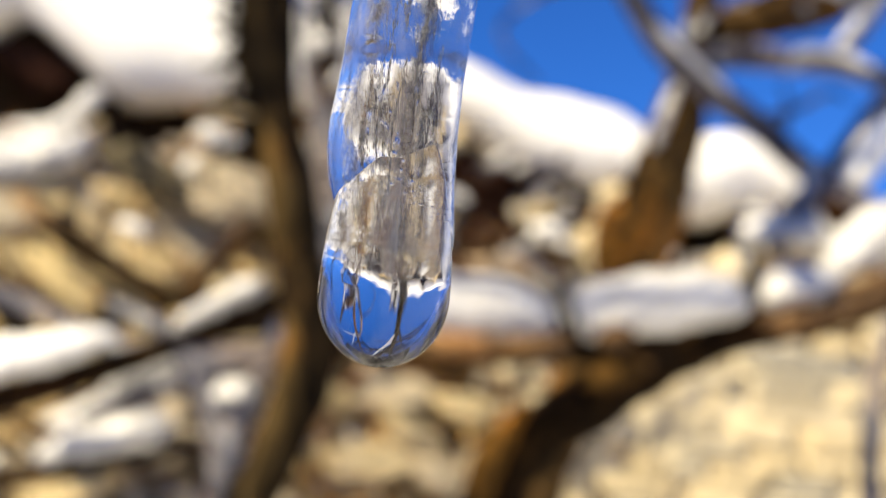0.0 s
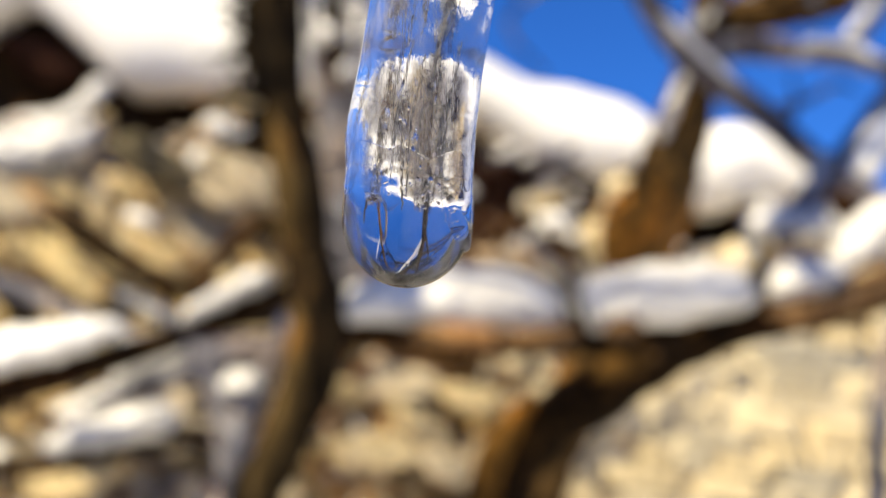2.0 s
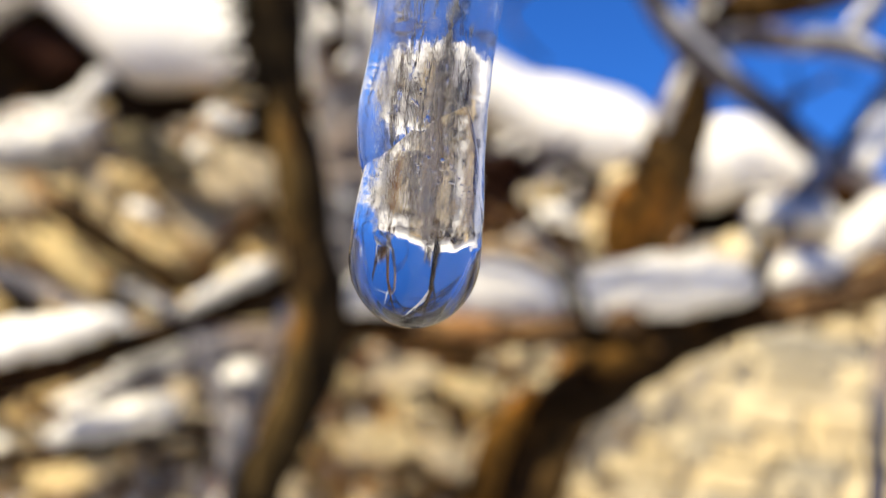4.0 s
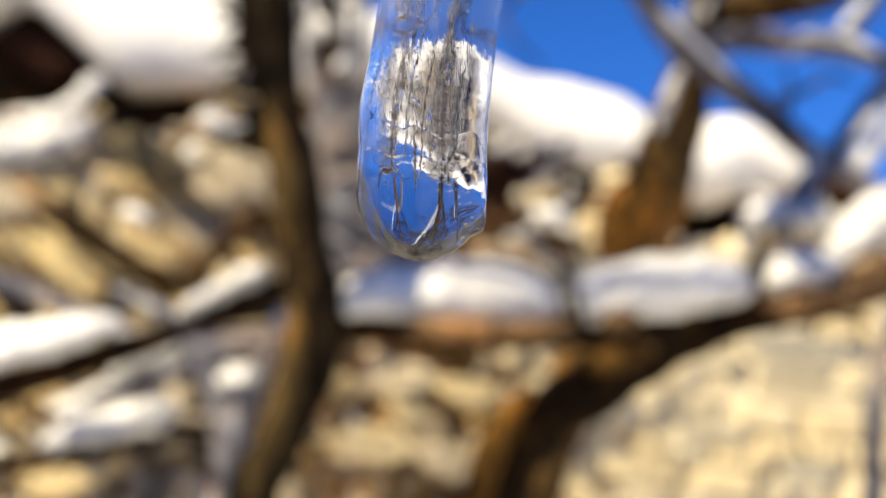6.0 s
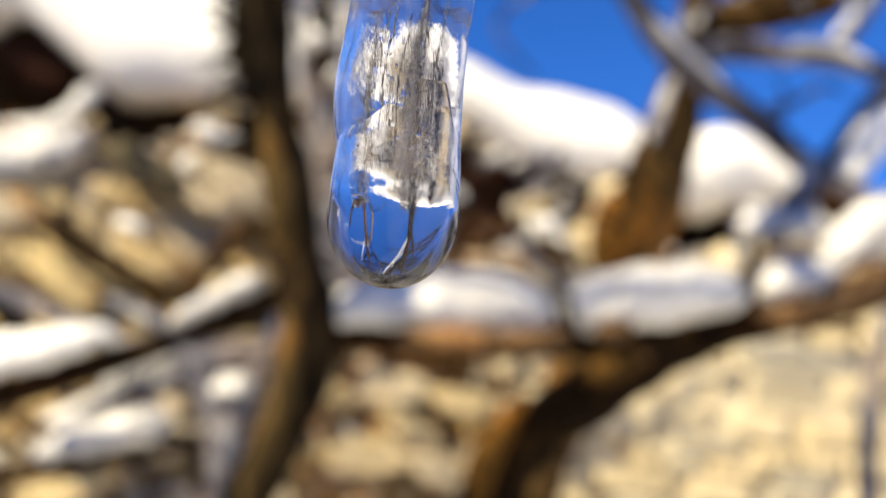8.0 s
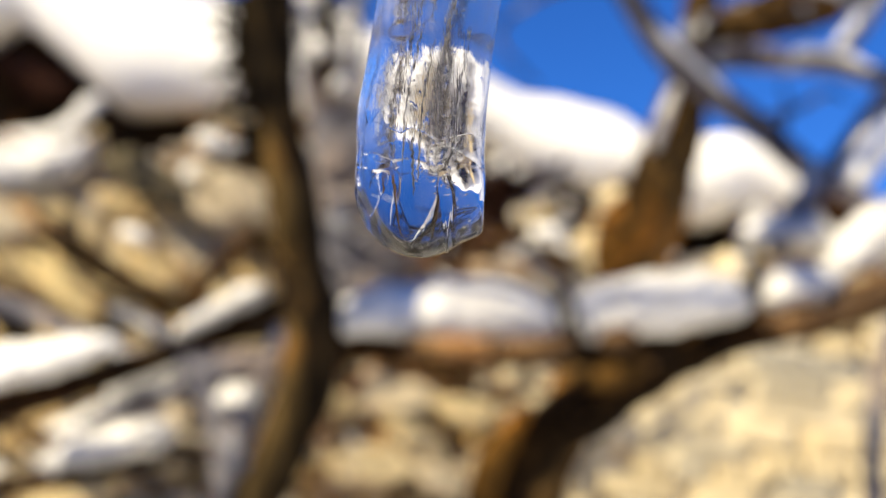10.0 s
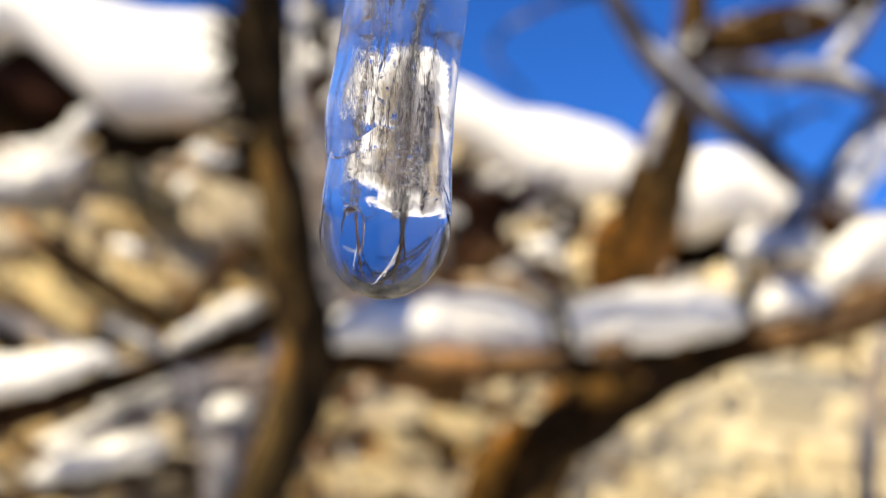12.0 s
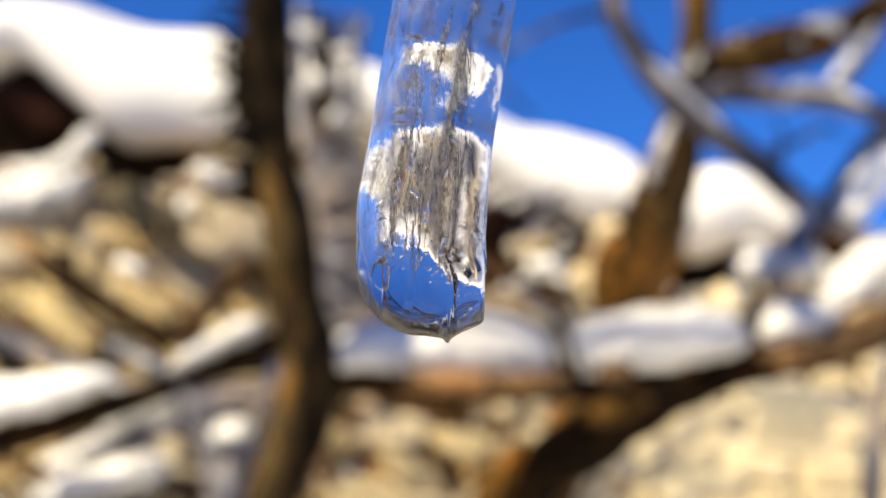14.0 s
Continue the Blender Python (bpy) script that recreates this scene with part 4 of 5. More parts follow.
part("trunk", tube([(0.60, 1.75, -0.15, 0.020), (0.61, 1.75, 0.8, 0.018), (0.618, 1.750, 1.469, 0.0170), (0.621, 1.750, 1.566, 0.0165), (0.627, 1.750, 1.646, 0.0140), (0.648, 1.740, 1.728, 0.0110), (0.694, 1.720, 1.858, 0.0060)], sides=10, rough=0.2, knots=0.2, seed=51.0), BARK_GREY, shade_stem)
part("branch", tube([(0.621, 1.745, 1.582, 0.0090), (0.631, 1.730, 1.614, 0.0080), (0.656, 1.710, 1.638, 0.0060), (0.711, 1.690, 1.664, 0.0030)], sides=8, seed=52.0), BARK_GREY, shade_stem)

# low snowy branches before the rocks
low_bush = thing("low_bush", "low bush with brown twigs under melting snow", "bush", place=(-0.122, 1.140, -0.05))
part("stem", tube([(-0.521, 1.065, 1.519, 0.0127), (-0.405, 1.061, 1.546, 0.0127), (-0.347, 1.058, 1.563, 0.0136), (-0.280, 1.055, 1.588, 0.0127), (-0.227, 1.052, 1.609, 0.0107), (-0.184, 1.049, 1.631, 0.0097), (-0.140, 1.036, 1.651, 0.0077)], sides=12, seed=14.0), BARK_BROWN, low_bush)
part("stem", tube([(-0.122, 1.160, -0.15, 0.0280), (-0.132, 1.140, 0.985, 0.0214), (-0.168, 1.079, 1.419, 0.0166), (-0.181, 1.064, 1.525, 0.0166), (-0.195, 1.058, 1.567, 0.0136), (-0.216, 1.053, 1.603, 0.0107), (-0.243, 1.060, 1.624, 0.0079), (-0.291, 1.077, 1.644, 0.0050)], sides=12, seed=15.0), BARK_GREY, low_bush)
part("stem", tube([(-0.178, 1.065, 1.515, 0.0136), (-0.160, 1.048, 1.564, 0.0126), (-0.145, 1.043, 1.598, 0.0106), (-0.134, 1.039, 1.632, 0.0077)], sides=12, seed=15.5), BARK_GREY, low_bush)
part("stem", tube([(-0.219, 1.054, 1.593, 0.0097), (-0.181, 1.043, 1.600, 0.0126), (-0.138, 1.043, 1.603, 0.0106)], sides=12, seed=15.7), BARK_GREY, low_bush)
part("stem", tube([(-0.547, 1.195, 1.672, 0.0089), (-0.434, 1.197, 1.655, 0.0100), (-0.360, 1.181, 1.629, 0.0093), (-0.297, 1.153, 1.608, 0.0085), (-0.243, 1.102, 1.612, 0.0071)], sides=10, seed=16.0), BARK_GREY, low_bush)
part("stem", tube([(-0.486, 1.325, 1.462, 0.0072), (-0.426, 1.323, 1.475, 0.0097), (-0.360, 1.321, 1.492, 0.0109), (-0.277, 1.318, 1.514, 0.0109), (-0.191, 1.136, 1.513, 0.0094)], sides=10, seed=16.3), BARK_BROWN, low_bush)
part("stem", tube([(-0.323, 1.132, 1.543, 0.0062), (-0.262, 1.108, 1.567, 0.0082), (-0.215, 1.077, 1.576, 0.0084), (-0.186, 1.071, 1.544, 0.0089)], sides=10, seed=16.6), BARK_GREY, low_bush)
for pts, bark in (([(-0.931, 2.724, 1.997, 0.0103), (-0.768, 2.718, 1.899, 0.0114), (-0.618, 2.713, 1.790, 0.0126), (-0.487, 2.718, 1.899, 0.0114), (-0.418, 2.727, 1.981, 0.0103)], BARK_BROWN), ([(-0.936, 2.760, 1.956, 0.0120), (-0.816, 2.720, 1.897, 0.0220), (-0.694, 2.710, 1.838, 0.0240), (-0.565, 2.720, 1.781, 0.0140)], BARK_DARK), ([(-0.591, 2.720, 1.786, 0.0100), (-0.529, 2.700, 1.857, 0.0220), (-0.465, 2.700, 1.930, 0.0200), (-0.422, 2.730, 1.988, 0.0100)], BARK_RUST), ([(-0.932, 2.720, 1.513, 0.0120), (-0.830, 2.680, 1.481, 0.0240), (-0.741, 2.680, 1.449, 0.0200), (-0.661, 2.700, 1.464, 0.0100)], BARK_RUST), ([(-0.975, 2.720, 1.699, 0.0200), (-0.917, 2.700, 1.688, 0.0240), (-0.853, 2.700, 1.672, 0.0120)], BARK_DARK), ([(-1.094, 2.785, 1.855, 0.0312), (-0.978, 2.780, 1.742, 0.0284), (-0.898, 2.789, 1.682, 0.0181)], BARK_DARK)):
    fallen = new("fallen_branch", mesh_of("fallen_branch", tube(pts, sides=9, seed=17.0), bark))
    tagged(fallen, "bare broken branch lying on the rocks", "branch", "fallen branches")
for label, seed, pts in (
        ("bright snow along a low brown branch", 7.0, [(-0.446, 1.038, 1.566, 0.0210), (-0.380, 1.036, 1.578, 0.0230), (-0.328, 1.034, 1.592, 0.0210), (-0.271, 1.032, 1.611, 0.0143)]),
        ("melting snow on a branch beside a trunk, dimmed to grey", 8.0, [(-0.228, 1.031, 1.618, 0.0077), (-0.200, 1.028, 1.634, 0.0115), (-0.172, 1.026, 1.648, 0.0143), (-0.144, 1.024, 1.662, 0.0143)]),
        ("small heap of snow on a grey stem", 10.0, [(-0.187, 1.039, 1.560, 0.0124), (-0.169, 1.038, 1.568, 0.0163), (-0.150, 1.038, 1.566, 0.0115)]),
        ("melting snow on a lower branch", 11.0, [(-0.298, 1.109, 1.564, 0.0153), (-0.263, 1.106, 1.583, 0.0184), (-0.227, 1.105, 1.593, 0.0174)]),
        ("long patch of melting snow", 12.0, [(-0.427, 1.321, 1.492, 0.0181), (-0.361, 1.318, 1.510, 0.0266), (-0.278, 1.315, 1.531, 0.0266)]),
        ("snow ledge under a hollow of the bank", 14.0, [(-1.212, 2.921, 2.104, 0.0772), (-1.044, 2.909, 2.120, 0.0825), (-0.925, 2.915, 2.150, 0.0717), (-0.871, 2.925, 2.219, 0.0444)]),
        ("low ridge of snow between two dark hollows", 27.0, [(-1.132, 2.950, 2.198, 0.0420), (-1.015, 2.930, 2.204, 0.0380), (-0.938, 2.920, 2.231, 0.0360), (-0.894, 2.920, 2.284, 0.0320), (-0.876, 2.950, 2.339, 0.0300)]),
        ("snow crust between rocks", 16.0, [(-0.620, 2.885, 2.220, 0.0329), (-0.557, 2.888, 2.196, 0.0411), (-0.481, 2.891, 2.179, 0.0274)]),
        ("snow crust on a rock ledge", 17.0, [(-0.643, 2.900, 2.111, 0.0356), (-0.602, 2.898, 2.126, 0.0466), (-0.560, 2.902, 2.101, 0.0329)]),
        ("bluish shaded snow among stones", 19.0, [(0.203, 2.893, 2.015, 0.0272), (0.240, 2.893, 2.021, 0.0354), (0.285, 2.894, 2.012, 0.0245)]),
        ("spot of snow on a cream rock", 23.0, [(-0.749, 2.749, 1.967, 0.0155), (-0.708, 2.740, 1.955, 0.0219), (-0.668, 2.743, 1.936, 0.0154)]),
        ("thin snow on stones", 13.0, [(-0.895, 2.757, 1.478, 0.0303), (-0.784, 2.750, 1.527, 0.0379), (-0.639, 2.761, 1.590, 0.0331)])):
    snow_on(pts, label, seed, rough=0.34, mat=DIMMED_SNOW if seed in (8.0, 10.0, 11.0, 12.0, 13.0, 14.0, 16.0, 17.0, 27.0) else SNOW)


# ---------------------------------------------------------------- icicle and water
LEAN = pose(0, 0, 0, 0, -2.5, 0)      # the icicle hangs a little aslant
NOTCH = Vector((-0.004577, 0.058647, 1.569919))
HANG = Matrix.Translation(NOTCH) @ LEAN
DROP_R, DROP_DOWN, DROP_UP = 113.5, 124.0, 330.0
DROP_DEEP = 109.5
DROP_THIN = 1.16
BELLY, DROP_SLANT = 56.0, 0.10      # height above which the drop keeps its full depth, and how it slants across
DROP_NECK = 200.0                   # height at which it begins to close inside the ice


def axis_x(z):
    k = (z + 140) * 0.16
    return 83 + 0.5 * (k + math.sqrt(k * k + 16))


def lerp(x, xs, ys):
    return float(np.interp(x, xs, ys))


def deep(z):
    """Half thickness of the ice from front to back, in gentle waves."""
    zs, ds = [-420, -230, -170, -140, -90, 0, 60, 150, 225, 330, 420, 900, 4200], [109, 109, 110.5, 110.5, 107.5, 102, 116, 103, 117, 109, 120, 140, 300]
    if z < -100:
        return lerp(z, zs, ds)
    return sum(lerp(z + q, zs, ds) for q in (-24, -12, 0, 12, 24)) / 5


def broad(z):
    return lerp(z, [-420, -230, -170, -120, -50, 0, 230, 420, 900, 4200], [110, 110, 113.5, 113.5, 110, 110, 111, 114, 130, 300])


# the broken tip: for steps across the ice, the level where it begins to thin and the level of its lower edge
TIP_X = [-112, -109, -96, -82, -66, -21, -14, 11, 33, 38, 45, 51, 58, 68, 80, 92, 101, 107, 112]
TIP_TOP = [-198, -212, -228, -234, -228, -190, -184, -198, -216, -221, -229, -237, -246, -258, -274, -290, -300, -298, -292]
TIP_LOW = [-205, -228, -274, -322, -350, -367, -369, -373, -376, -378, -387, -378, -373, -367, -362, -357, -353, -347, -304]
THIN = 1.3


def thinned(u, power=THIN):
    """Share of the full depth left at the fraction u of the way down a rounded tip."""
    return math.sqrt(max(0.0, 1 - min(max(u, 0.0), 1.0) ** power))


def water_ice(name, ior, grain, haze):
    """Clear ice or water, whitened by painted haze: trapped air and reflected snow."""
    m, n, l, p = material(name)
    n.remove(p)
    glass = n.new("ShaderNodeBsdfGlass")
    glass.inputs["IOR"].default_value = ior
    glass.inputs["Roughness"].default_value = 0.0
    glass.inputs["Color"].default_value = (0.985, 0.99, 1.0, 1)
    milk = n.new("ShaderNodeBsdfDiffuse")
    milk.inputs["Color"].default_value = (0.40, 0.375, 0.335, 1)
    blend = n.new("ShaderNodeMixShader")
    streak = noise_tex(n, l, coords(n, l, (1, 1, 0.12)), 2600, 4, 0.7)
    cloud = noise_tex(n, l, coords(n, l), 420, 3, 0.6)
    amount = ramp(n, l, mixed(n, l, 0.5, streak, cloud), [(0.42, (haze * 0.25,) * 3), (0.56, (haze,) * 3), (0.68, (haze * 3.2,) * 3)])
    l.new(glass.outputs[0], blend.inputs[1])
    l.new(milk.outputs[0], blend.inputs[2])
    own = split_xyz(n, l, None)
    if name == "clear_ice":
        # streaky core; smoother flanks, their pale reflections painted as haze, down to the clear tip
        axis = calc(n, l, "ADD", calc(n, l, "MULTIPLY", calc(n, l, "MAXIMUM", calc(n, l, "ADD", own[2], 140.0), 0.0), 0.16), 88.0)
        upper = calc(n, l, "MINIMUM", calc(n, l, "MAXIMUM", calc(n, l, "DIVIDE", calc(n, l, "ADD", own[2], 250.0), 60.0), 0.0), 1.0)
    else:
        # the film over the ice takes its streaks; the hanging round is clear
        axis = calc(n, l, "MULTIPLY", own[2], 0.0)
        upper = calc(n, l, "MINIMUM", calc(n, l, "MAXIMUM", calc(n, l, "DIVIDE", calc(n, l, "SUBTRACT", own[2], 34.0), 40.0), 0.0), 1.0)
    off = calc(n, l, "ABSOLUTE", calc(n, l, "SUBTRACT", own[0], axis))
    core = calc(n, l, "MINIMUM", calc(n, l, "MAXIMUM", calc(n, l, "DIVIDE", calc(n, l, "SUBTRACT", 88.0, off), 36.0), 0.25), 1.0)
    flank = calc(n, l, "SUBTRACT", 1.5, calc(n, l, "MULTIPLY", core, 0.5))
    l.new(calc(n, l, "MULTIPLY", amount, calc(n, l, "ADD", calc(n, l, "MULTIPLY", calc(n, l, "MULTIPLY", flank, upper), 0.85), 0.15)), blend.inputs[0])
    l.new(calc(n, l, "MULTIPLY", upper, 0.046), glass.inputs["Roughness"])
    a = noise_tex(n, l, coords(n, l, (1, 1, 0.12)), 2900, 3, 0.62)
    b = noise_tex(n, l, coords(n, l, (1, 1, 0.5)), 1900, 2.5, 0.6)
    relief = calc(n, l, "ADD", calc(n, l, "MULTIPLY", calc(n, l, "MULTIPLY", core, upper), 0.95), 0.05)
    bumped(n, l, glass, calc(n, l, "MULTIPLY", mixed(n, l, 0.4, a, b), relief), grain, 0.00012)
    return m, n, l, blend


def calc(n, l, op, a, b=None):
    q = n.new("ShaderNodeMath")
    q.operation = op
    for value, sock in ((a, q.inputs[0]), (b, q.inputs[1])):
        if value is None:
            continue
        if isinstance(value, (int, float)):
            sock.default_value = value
        else:
            l.new(value, sock)
    return q.outputs[0]


def split_xyz(n, l, other):
    tc = n.new("ShaderNodeTexCoord")
    if other:
        tc.object = other
    s = n.new("ShaderNodeSeparateXYZ")
    l.new(tc.outputs["Object"], s.inputs[0])
    return [calc(n, l, "DIVIDE", o, UNIT) for o in s.outputs]


def joined(n, l, glass, inside):
    """Where water and ice lie in each other there is no surface between them."""
    clear = n.new("ShaderNodeBsdfTransparent")
    mix = n.new("ShaderNodeMixShader")
    l.new(inside, mix.inputs[0])
    l.new(glass.outputs[0], mix.inputs[1])
    l.new(clear.outputs[0], mix.inputs[2])
    l.new(mix.outputs[0], n["Material Output"].inputs["Surface"])


def icicle():
    bm = bmesh.new()
    sides = 144
    rings = []
    tip_rows = 34

    def place(z, ang):
        c, s = math.cos(ang), math.sin(ang)
        fade = min(1, max(0, (z + 140) / 90))
        w = fade * (0.014 * noise.noise(Vector((c * 1.3, s * 1.3, z / 130))) + 0.008 * noise.noise(Vector((c * 5, s * 5, z / 60))))
        dx = c * broad(z)
        top, low = lerp(dx, TIP_X, TIP_TOP), lerp(dx, TIP_X, TIP_LOW)
        y = s * deep(z + fade * 26 * noise.noise(Vector((c * 1.9, s * 1.9, z / 90 + 4)))) * thinned((top - z) / (top - low))
        return Vector((axis_x(z) + dx * (1 + w), y * (1 + w), z))

    # lower end: front and back draw together at the broken edge
    for i in range(tip_rows):
        f = (1 - math.cos(math.pi / 2 * i / tip_rows))
        ring = []
        for k in range(sides):
            a = 2 * math.pi * k / sides
            low = lerp(math.cos(a) * 110, TIP_X, TIP_LOW)
            ring.append(bm.verts.new(place(low + (-122 - low) * f, a) * UNIT))
        rings.append(ring)
    for z in list(np.arange(-122, 460, 7.0)) + list(np.arange(480, 4210, 60.0)):
        rings.append([bm.verts.new(place(z, 2 * math.pi * k / sides) * UNIT) for k in range(sides)])
    for r0, r1 in zip(rings, rings[1:]):
        for k in range(sides):
            bm.faces.new((r0[k], r0[(k + 1) % sides], r1[(k + 1) % sides], r1[k]))
    bm.faces.new(rings[-1])
    bmesh.ops.remove_doubles(bm, verts=[v for r in rings[:2] for v in r], dist=0.2 * UNIT)
    bmesh.ops.recalc_face_normals(bm, faces=bm.faces)
    m, n, l, glass = water_ice("clear_ice", 1.31, 0.68, 0.105)
    ob = new("icicle", mesh_of("icicle", bm, m))
    ob.matrix_basis = HANG
    tagged(ob, "clear melting icicle with a broken, dripping tip", "icicle")
    return ob, (m, n, l, glass)


def drop_shape(x, z):
    """Half depth of the drop at x across and z up from its round middle."""
    across = DROP_R * math.sqrt(max(1e-6, 1 - (max(z, 0) / DROP_UP) ** 2))
    full = DROP_DEEP * math.sqrt(max(1e-6, 1 - (max(z - DROP_NECK, 0) / (DROP_UP - DROP_NECK)) ** 2))
    low = -DROP_DOWN * math.sqrt(max(0, 1 - (x / DROP_R) ** 2))
    top = BELLY - DROP_SLANT * x
    return full * math.sqrt(max(0, (1 - (x / DROP_R) ** 2) * (1 - (x / across) ** 24))) * thinned((top - z) / (top - low), DROP_THIN)


def drop_mesh():
    bm = bmesh.new()
    sides, rows = 128, 70
    rings = []
    for i in range(rows):
        f = 1 - math.cos(math.pi * i / rows)
        ring = []
        for k in range(sides):
            c = math.cos(2 * math.pi * k / sides)
            low = -DROP_DOWN * math.sqrt(max(0, 1 - c * c))
            z = low + (DROP_UP - low) * f / 2
            x = c * DROP_R * math.sqrt(max(1e-6, 1 - (max(z, 0) / DROP_UP) ** 2))
            y = drop_shape(x * 0.99999, z) if i else 0
            ring.append(bm.verts.new(Vector((x, y if k < sides / 2 else -y, z)) * UNIT))
        rings.append(ring)
    top = bm.verts.new((0, 0, DROP_UP * UNIT))
    for r0, r1 in zip(rings, rings[1:]):
        for k in range(sides):
            bm.faces.new((r0[k], r0[(k + 1) % sides], r1[(k + 1) % sides], r1[k]))
    for k in range(sides):
        bm.faces.new((top, rings[-1][k], rings[-1][(k + 1) % sides]))
    bmesh.ops.remove_doubles(bm, verts=[v for r in rings[:2] for v in r], dist=0.2 * UNIT)
    bmesh.ops.recalc_face_normals(bm, faces=bm.faces)
    return bm


ice, ICE_NODES = icicle()


def within_tip(n, l, x, y, z, top, low, wide, depth, thin, flank=None):
    """1 inside a rounded tip that thins from top to low, else 0."""
    u = calc(n, l, "DIVIDE", calc(n, l, "SUBTRACT", top, z), calc(n, l, "SUBTRACT", top, low))
    left = calc(n, l, "SUBTRACT", 1.0, calc(n, l, "POWER", calc(n, l, "MINIMUM", calc(n, l, "MAXIMUM", u, 0.0), 1.0), thin))
    q, d = calc(n, l, "DIVIDE", x, wide), calc(n, l, "DIVIDE", y, depth)
    room = calc(n, l, "MULTIPLY", calc(n, l, "SUBTRACT", 1.0, calc(n, l, "MULTIPLY", q, q)), left)
    if flank is not None:
        edge = calc(n, l, "POWER", calc(n, l, "ABSOLUTE", calc(n, l, "DIVIDE", x, flank)), 24.0)
        room = calc(n, l, "MULTIPLY", room, calc(n, l, "MAXIMUM", calc(n, l, "SUBTRACT", 1.0, edge), 0.0))
    return calc(n, l, "LESS_THAN", calc(n, l, "MULTIPLY", d, d), room)


def water_drops():
    m, n, l, glass = water_ice("melt_water", 1.333, 0.68, 0.105)
    # inside the ice: over its broken edge and between its front and back
    x, y, z = split_xyz(n, l, ice)
    k = calc(n, l, "MULTIPLY", calc(n, l, "ADD", z, 140.0), 0.16)
    bend = calc(n, l, "MULTIPLY", calc(n, l, "ADD", k, calc(n, l, "SQRT", calc(n, l, "ADD", calc(n, l, "MULTIPLY", k, k), 16.0))), 0.5)
    dx = calc(n, l, "SUBTRACT", calc(n, l, "SUBTRACT", x, 83.0), bend)
    across = calc(n, l, "DIVIDE", calc(n, l, "ADD", dx, 112.0), 224.0)
    levels = []
    for line in (TIP_TOP, TIP_LOW):
        grey = ramp(n, l, across, [((q + 112) / 224, ((400 + v) / 300,) * 3) for q, v in zip(TIP_X, line)])
        levels.append(calc(n, l, "SUBTRACT", calc(n, l, "MULTIPLY", grey, 300.0), 400.0))
    swell = calc(n, l, "MINIMUM", calc(n, l, "MAXIMUM", calc(n, l, "DIVIDE", calc(n, l, "ADD", z, 230.0), 60.0), 0.0), 1.0)
    wide, thick = calc(n, l, "ADD", calc(n, l, "MULTIPLY", swell, 3.5), 110.0), calc(n, l, "ADD", calc(n, l, "MULTIPLY", swell, 1.5), 109.0)
    inside = within_tip(n, l, dx, y, z, levels[0], levels[1], wide, thick, THIN)
    inside = calc(n, l, "MAXIMUM", calc(n, l, "MULTIPLY", inside, calc(n, l, "GREATER_THAN", z, levels[1])), calc(n, l, "GREATER_THAN", z, -150.0))
    joined(n, l, glass, inside)
    me = mesh_of("water_drop", drop_mesh(), m)
    drops = []
    for _ in range(5):
        ob = new("water_drop", me)
        drops.append(tagged(ob, "clear round drop of meltwater hanging from the icicle", "water drop", "drops of meltwater"))
    # the ice has no surface where a drop covers its end
    im, n, l, glass = ICE_NODES
    inside = None
    for ob in drops:
        x, y, z = split_xyz(n, l, ob)
        def eased(start):
            q = calc(n, l, "DIVIDE", calc(n, l, "MAXIMUM", calc(n, l, "SUBTRACT", z, start), 0.0), DROP_UP - start)
            return calc(n, l, "SQRT", calc(n, l, "MAXIMUM", calc(n, l, "SUBTRACT", 1.0, calc(n, l, "MULTIPLY", q, q)), 0.0001))

        q = calc(n, l, "DIVIDE", x, DROP_R)
        low = calc(n, l, "MULTIPLY", calc(n, l, "SQRT", calc(n, l, "MAXIMUM", calc(n, l, "SUBTRACT", 1.0, calc(n, l, "MULTIPLY", q, q)), 0.0)), -DROP_DOWN)
        top = calc(n, l, "SUBTRACT", BELLY, calc(n, l, "MULTIPLY", x, DROP_SLANT))
        hit = within_tip(n, l, x, y, z, top, low, DROP_R, calc(n, l, "MULTIPLY", eased(DROP_NECK), DROP_DEEP), DROP_THIN, calc(n, l, "MULTIPLY", eased(0.0), DROP_R))
        hit = calc(n, l, "MULTIPLY", hit, calc(n, l, "LESS_THAN", z, DROP_UP))
        inside = hit if inside is None else calc(n, l, "MAXIMUM", inside, hit)
    z_own = split_xyz(n, l, ice)[2]
    joined(n, l, glass, calc(n, l, "MULTIPLY", inside, calc(n, l, "LESS_THAN", z_own, -150.0)))
    return drops


drops = water_drops()


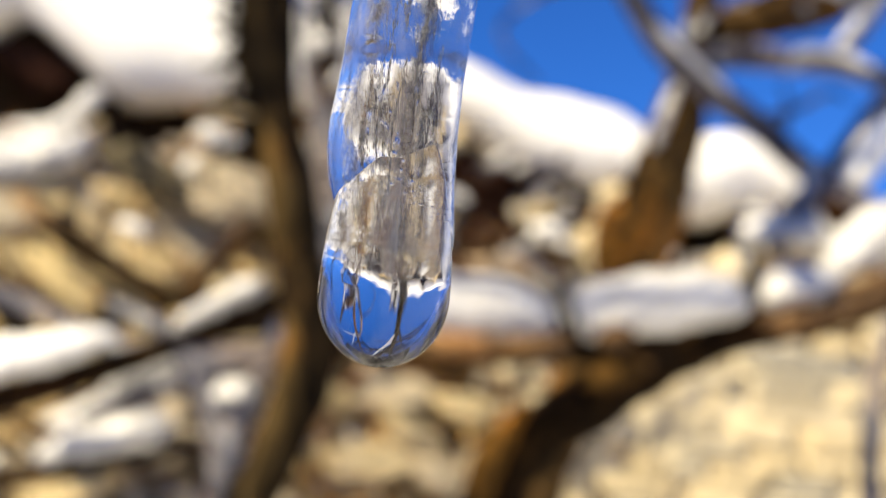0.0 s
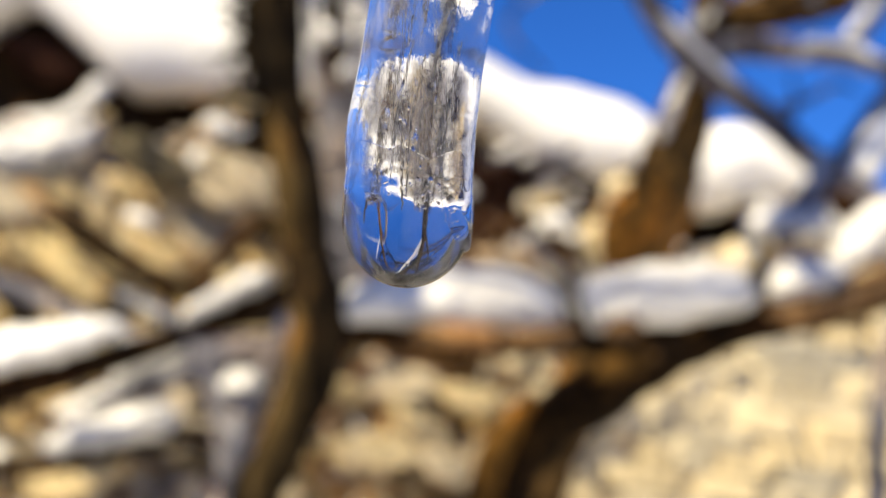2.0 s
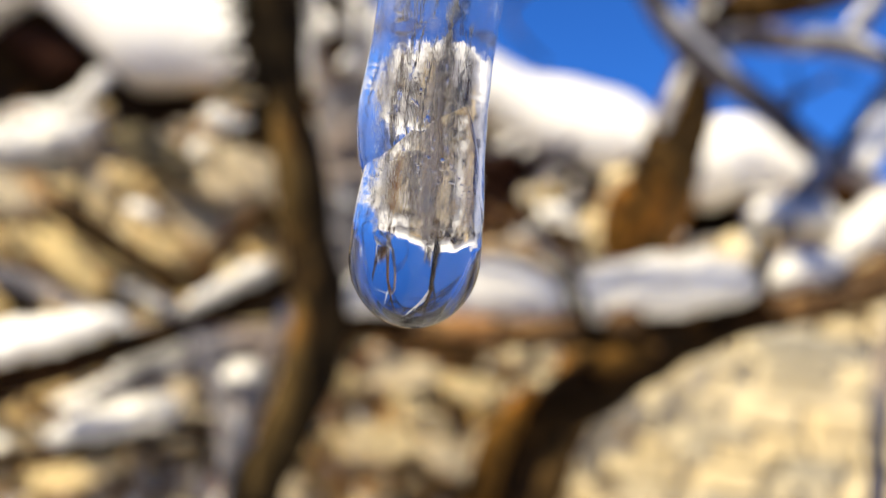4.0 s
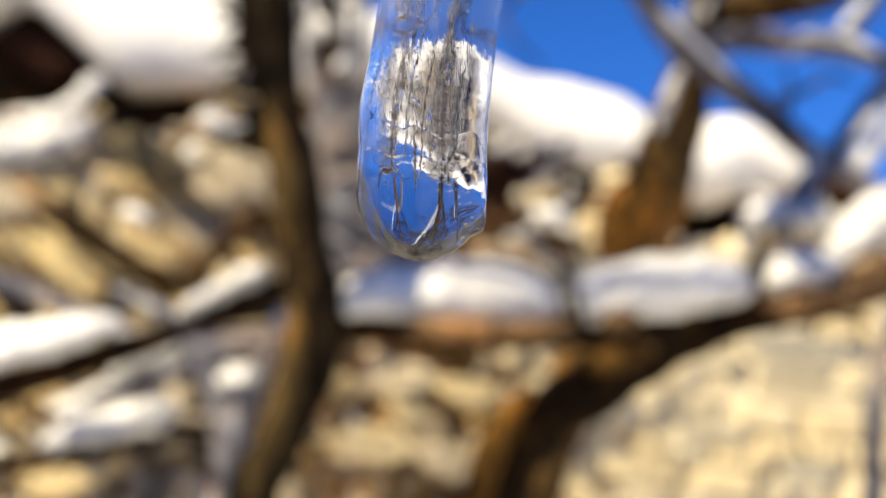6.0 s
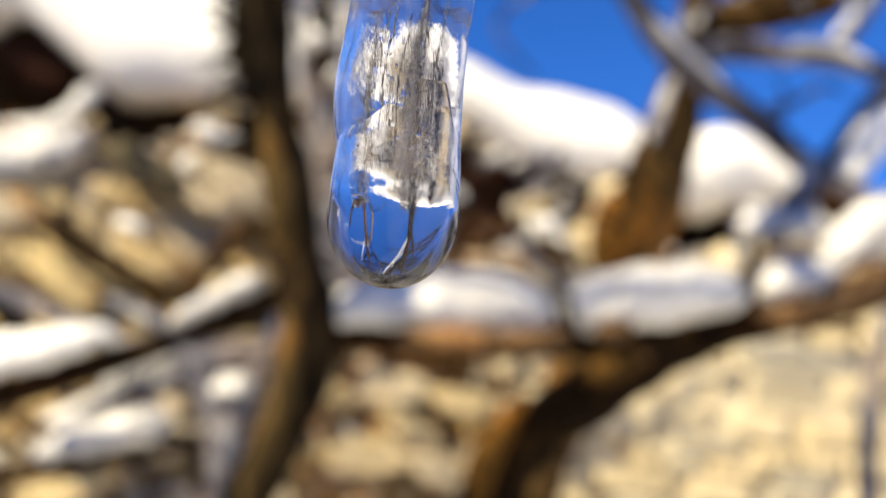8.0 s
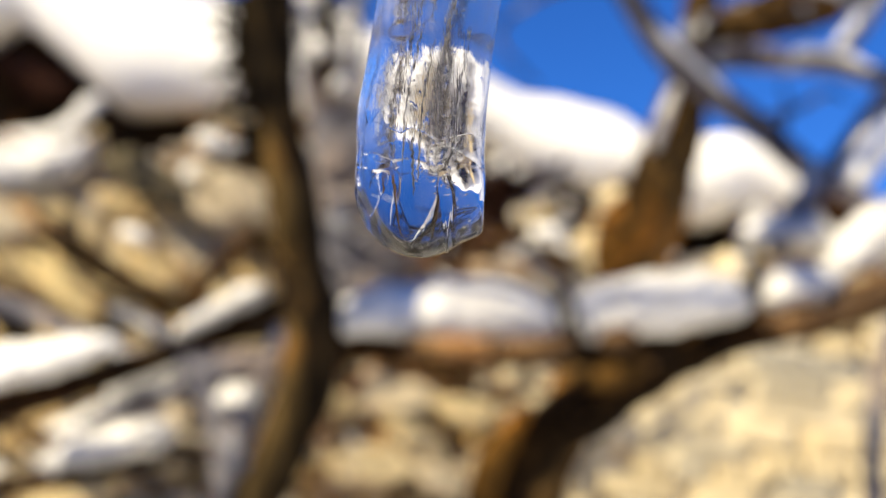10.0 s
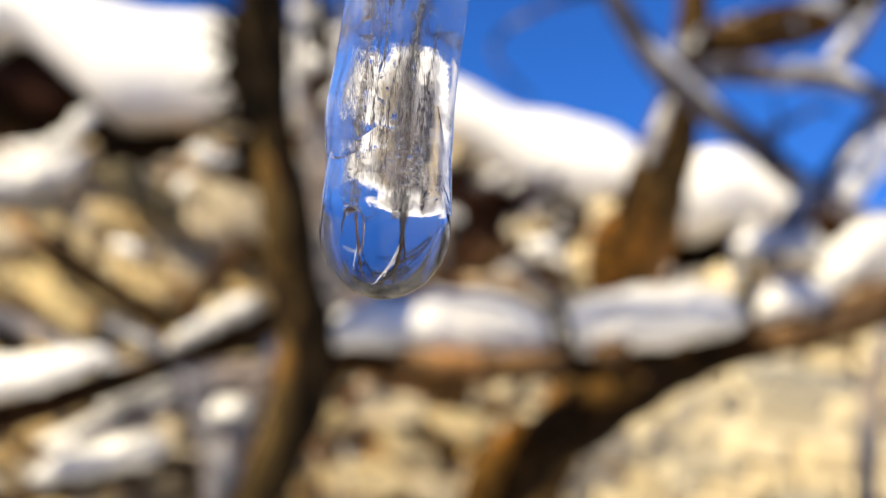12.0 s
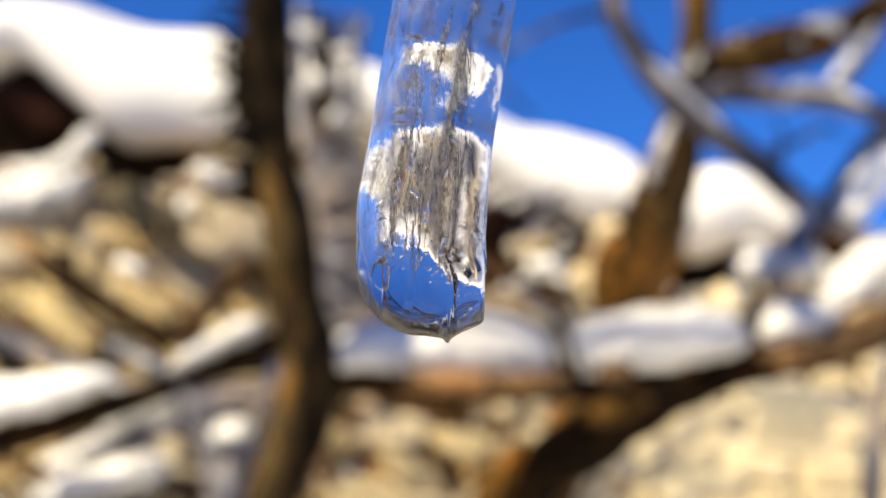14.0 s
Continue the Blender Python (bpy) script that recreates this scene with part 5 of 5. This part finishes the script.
def air_bubbles():
    """A chain of flattened bubbles frozen into the ice."""
    m, n, l, p = material("trapped_air")
    n.remove(p)
    glass = n.new("ShaderNodeBsdfGlass")
    glass.inputs["IOR"].default_value = 1 / 1.31
    glass.inputs["Roughness"].default_value = 0.0
    l.new(glass.outputs[0], n["Material Output"].inputs["Surface"])
    rnd = random.Random(8)
    shapes = []
    for i in range(4):
        bm = bmesh.new()
        bmesh.ops.create_icosphere(bm, subdivisions=3, radius=1.0)
        for v in bm.verts:
            v.co *= 1 + 0.35 * noise.noise(v.co * 1.4 + Vector((i * 5, 0, 0)))
        shapes.append(mesh_of("air_bubble", bm, m))
    for i in range(11):
        f = i / 10
        ob = new("air_bubble", shapes[i % 4])
        ob.parent = ice
        x, z = 80 + 46 * f * f + rnd.uniform(-9, 9), -105 - 140 * f + rnd.uniform(-8, 8)
        r = rnd.uniform(1.6, 5.0)
        ob.matrix_basis = Matrix.LocRotScale(Vector((x, -58 + rnd.uniform(-14, 14), z)) * UNIT, Euler((rnd.uniform(-0.6, 0.6), rnd.uniform(-0.9, 0.3), rnd.uniform(0, 3))), Vector((r * 0.7, r * 1.2, r * rnd.uniform(1.2, 3.0))) * UNIT)


    # froth where the water meets the end of the ice
    for i in range(46):
        ob = new("air_bubble", shapes[i % 4])
        ob.parent = ice
        dx, y = rnd.uniform(-60, 80), rnd.uniform(-60, 60)
        r = rnd.uniform(0.6, 1.9)
        ob.matrix_basis = Matrix.LocRotScale(Vector((83 + dx, y, lerp(dx, TIP_X, TIP_TOP) - rnd.uniform(20, 60))) * UNIT, Euler((rnd.uniform(-0.6, 0.6), rnd.uniform(0, 3), rnd.uniform(0, 3))), Vector((r * 0.8, r * 1.3, r * rnd.uniform(1.2, 3.2))) * UNIT)
    # rows of fine bubbles up the core
    for i in range(60):
        ob = new("air_bubble", shapes[i % 4])
        ob.parent = ice
        z = rnd.uniform(-250, 320)
        row = rnd.choice((-38, -22, -4, 16, 34))
        r = rnd.uniform(0.7, 2.4)
        ob.matrix_basis = Matrix.LocRotScale(Vector((axis_x(z) + row + rnd.uniform(-4, 4), rnd.uniform(-40, 40), z)) * UNIT, Euler((rnd.uniform(-0.2, 0.2), rnd.uniform(-0.2, 0.2), rnd.uniform(0, 3))), Vector((r * 0.7, r, r * rnd.uniform(2.0, 6.0))) * UNIT)


def fine_thread(line):
    """A hair-thin tube along points (x, y, z, radius)."""
    bm = bmesh.new()
    rings = [[bm.verts.new((x + r * math.cos(k * math.pi / 3), y + r * math.sin(k * math.pi / 3), z)) for k in range(6)] for x, y, z, r in line]
    for a, b in zip(rings, rings[1:]):
        for k in range(6):
            bm.faces.new((a[k], a[(k + 1) % 6], b[(k + 1) % 6], b[k]))
    bm.faces.new(rings[0])
    bm.faces.new(rings[-1])
    bmesh.ops.recalc_face_normals(bm, faces=bm.faces)
    return bm


def ice_cracks():
    """Thin wavering flaws that run down inside the ice."""
    rnd = random.Random(15)
    m, n, l, p = material("flaw")
    l.new(ramp(n, l, noise_tex(n, l, coords(n, l), 3000, 3), [(0.4, (0.03, 0.024, 0.02)), (0.6, (0.20, 0.18, 0.16))]), p.inputs["Base Color"])
    p.inputs["Roughness"].default_value = 0.6
    for x0, x1, top, low, depth in ((54, 46, -15, -210, 20), (68, 58, 15, -232, -30), (106, 92, 215, -215, 10), (76, 72, 180, 60, 0), (122, 112, -40, -250, 40),
                                   (44, 40, -60, -240, -10), (62, 55, 120, -60, 25), (88, 80, -20, -262, -40), (98, 100, 60, -180, 35), (112, 104, 160, -120, -25), (130, 126, 20, -230, 0), (70, 74, -120, -275, 15), (84, 76, 240, 20, -20)):
        line = []
        n = 26
        for i in range(n):
            f = i / (n - 1)
            z = top + (low - top) * f
            lean = axis_x(z) - 83
            r = 0.3 + 1.5 * math.sin(math.pi * f) ** 0.5 * rnd.uniform(0.7, 1.2)
            line.append((*(Vector((x0 + (x1 - x0) * f + lean + rnd.uniform(-1.3, 1.3), depth + rnd.uniform(-4, 4), z)) * UNIT), max(r, 0.2) * UNIT))
        ob = new("crack", mesh_of("crack", fine_thread(line), m))
        ob.parent = ice
        tagged(ob, "thin grey flaw in the ice")


air_bubbles()
ice_cracks()


# ---------------------------------------------------------------- what moves
def drop_rows(leaves, queue):
    """One drop: waits up in the ice, gathers at the tip after the drop before it has gone, swells out and falls."""
    grow = [(0.04, -300), (0.25, -322), (0.6, -367), (0.9, -388), (1.25, -398), (1.75, -416), (2.25, -432), (2.75, -456), (3.1, -474), (3.45, -497),
            (3.6, -508), (3.85, -526), (4.1, -550), (4.2, -571), (4.28, -600), (4.35, -690)]
    first = leaves - 4.35

    def at(z):
        c = z + DROP_DOWN
        x = 83 - 11 * min(max((-259 - c) / 157, 0), 1)
        if c > -200:
            x = axis_x(c)
        return HANG @ Matrix.Translation(Vector((x, 0, c)) * UNIT) @ pose(0, 0, 0, 0, 6.0 * min(max((-259 - c) / 157, 0), 1), 0)

    rows = [(first - 60, at(2400 + 260 * queue)), (first - 0.12, at(2400 + 260 * queue))]
    rows += [(first + p, at(z)) for p, z in grow]
    end = at(-690)
    for dt in (0.033, 0.067, 0.1, 0.2, 0.3, 0.4, 0.5, 0.54):
        fall = 0.06 * dt + 4.9 * dt * dt
        rows.append((leaves + dt, Matrix.Translation((0, 0, -min(fall, 1.50))) @ end))
    rows.append((leaves + 60, rows[-1][1]))
    # keep what lies in the clip, with a row at its very start and end
    def between(t):
        for (t0, m0), (t1, m1) in zip(rows, rows[1:]):
            if t0 <= t <= t1:
                return Matrix.Translation(m0.translation.lerp(m1.translation, (t - t0) / (t1 - t0))) @ m0.to_3x3().to_4x4()
    return [(0.0, between(0.0))] + [(t, m) for t, m in rows if 0.02 < t < 13.98] + [(14.0, between(14.0))]


def motions():
    for i, (ob, leaves) in enumerate(zip(drops, (0.28, 4.60, 8.96, 13.32, 17.68))):
        walk(ob, drop_rows(leaves, i))


motions()
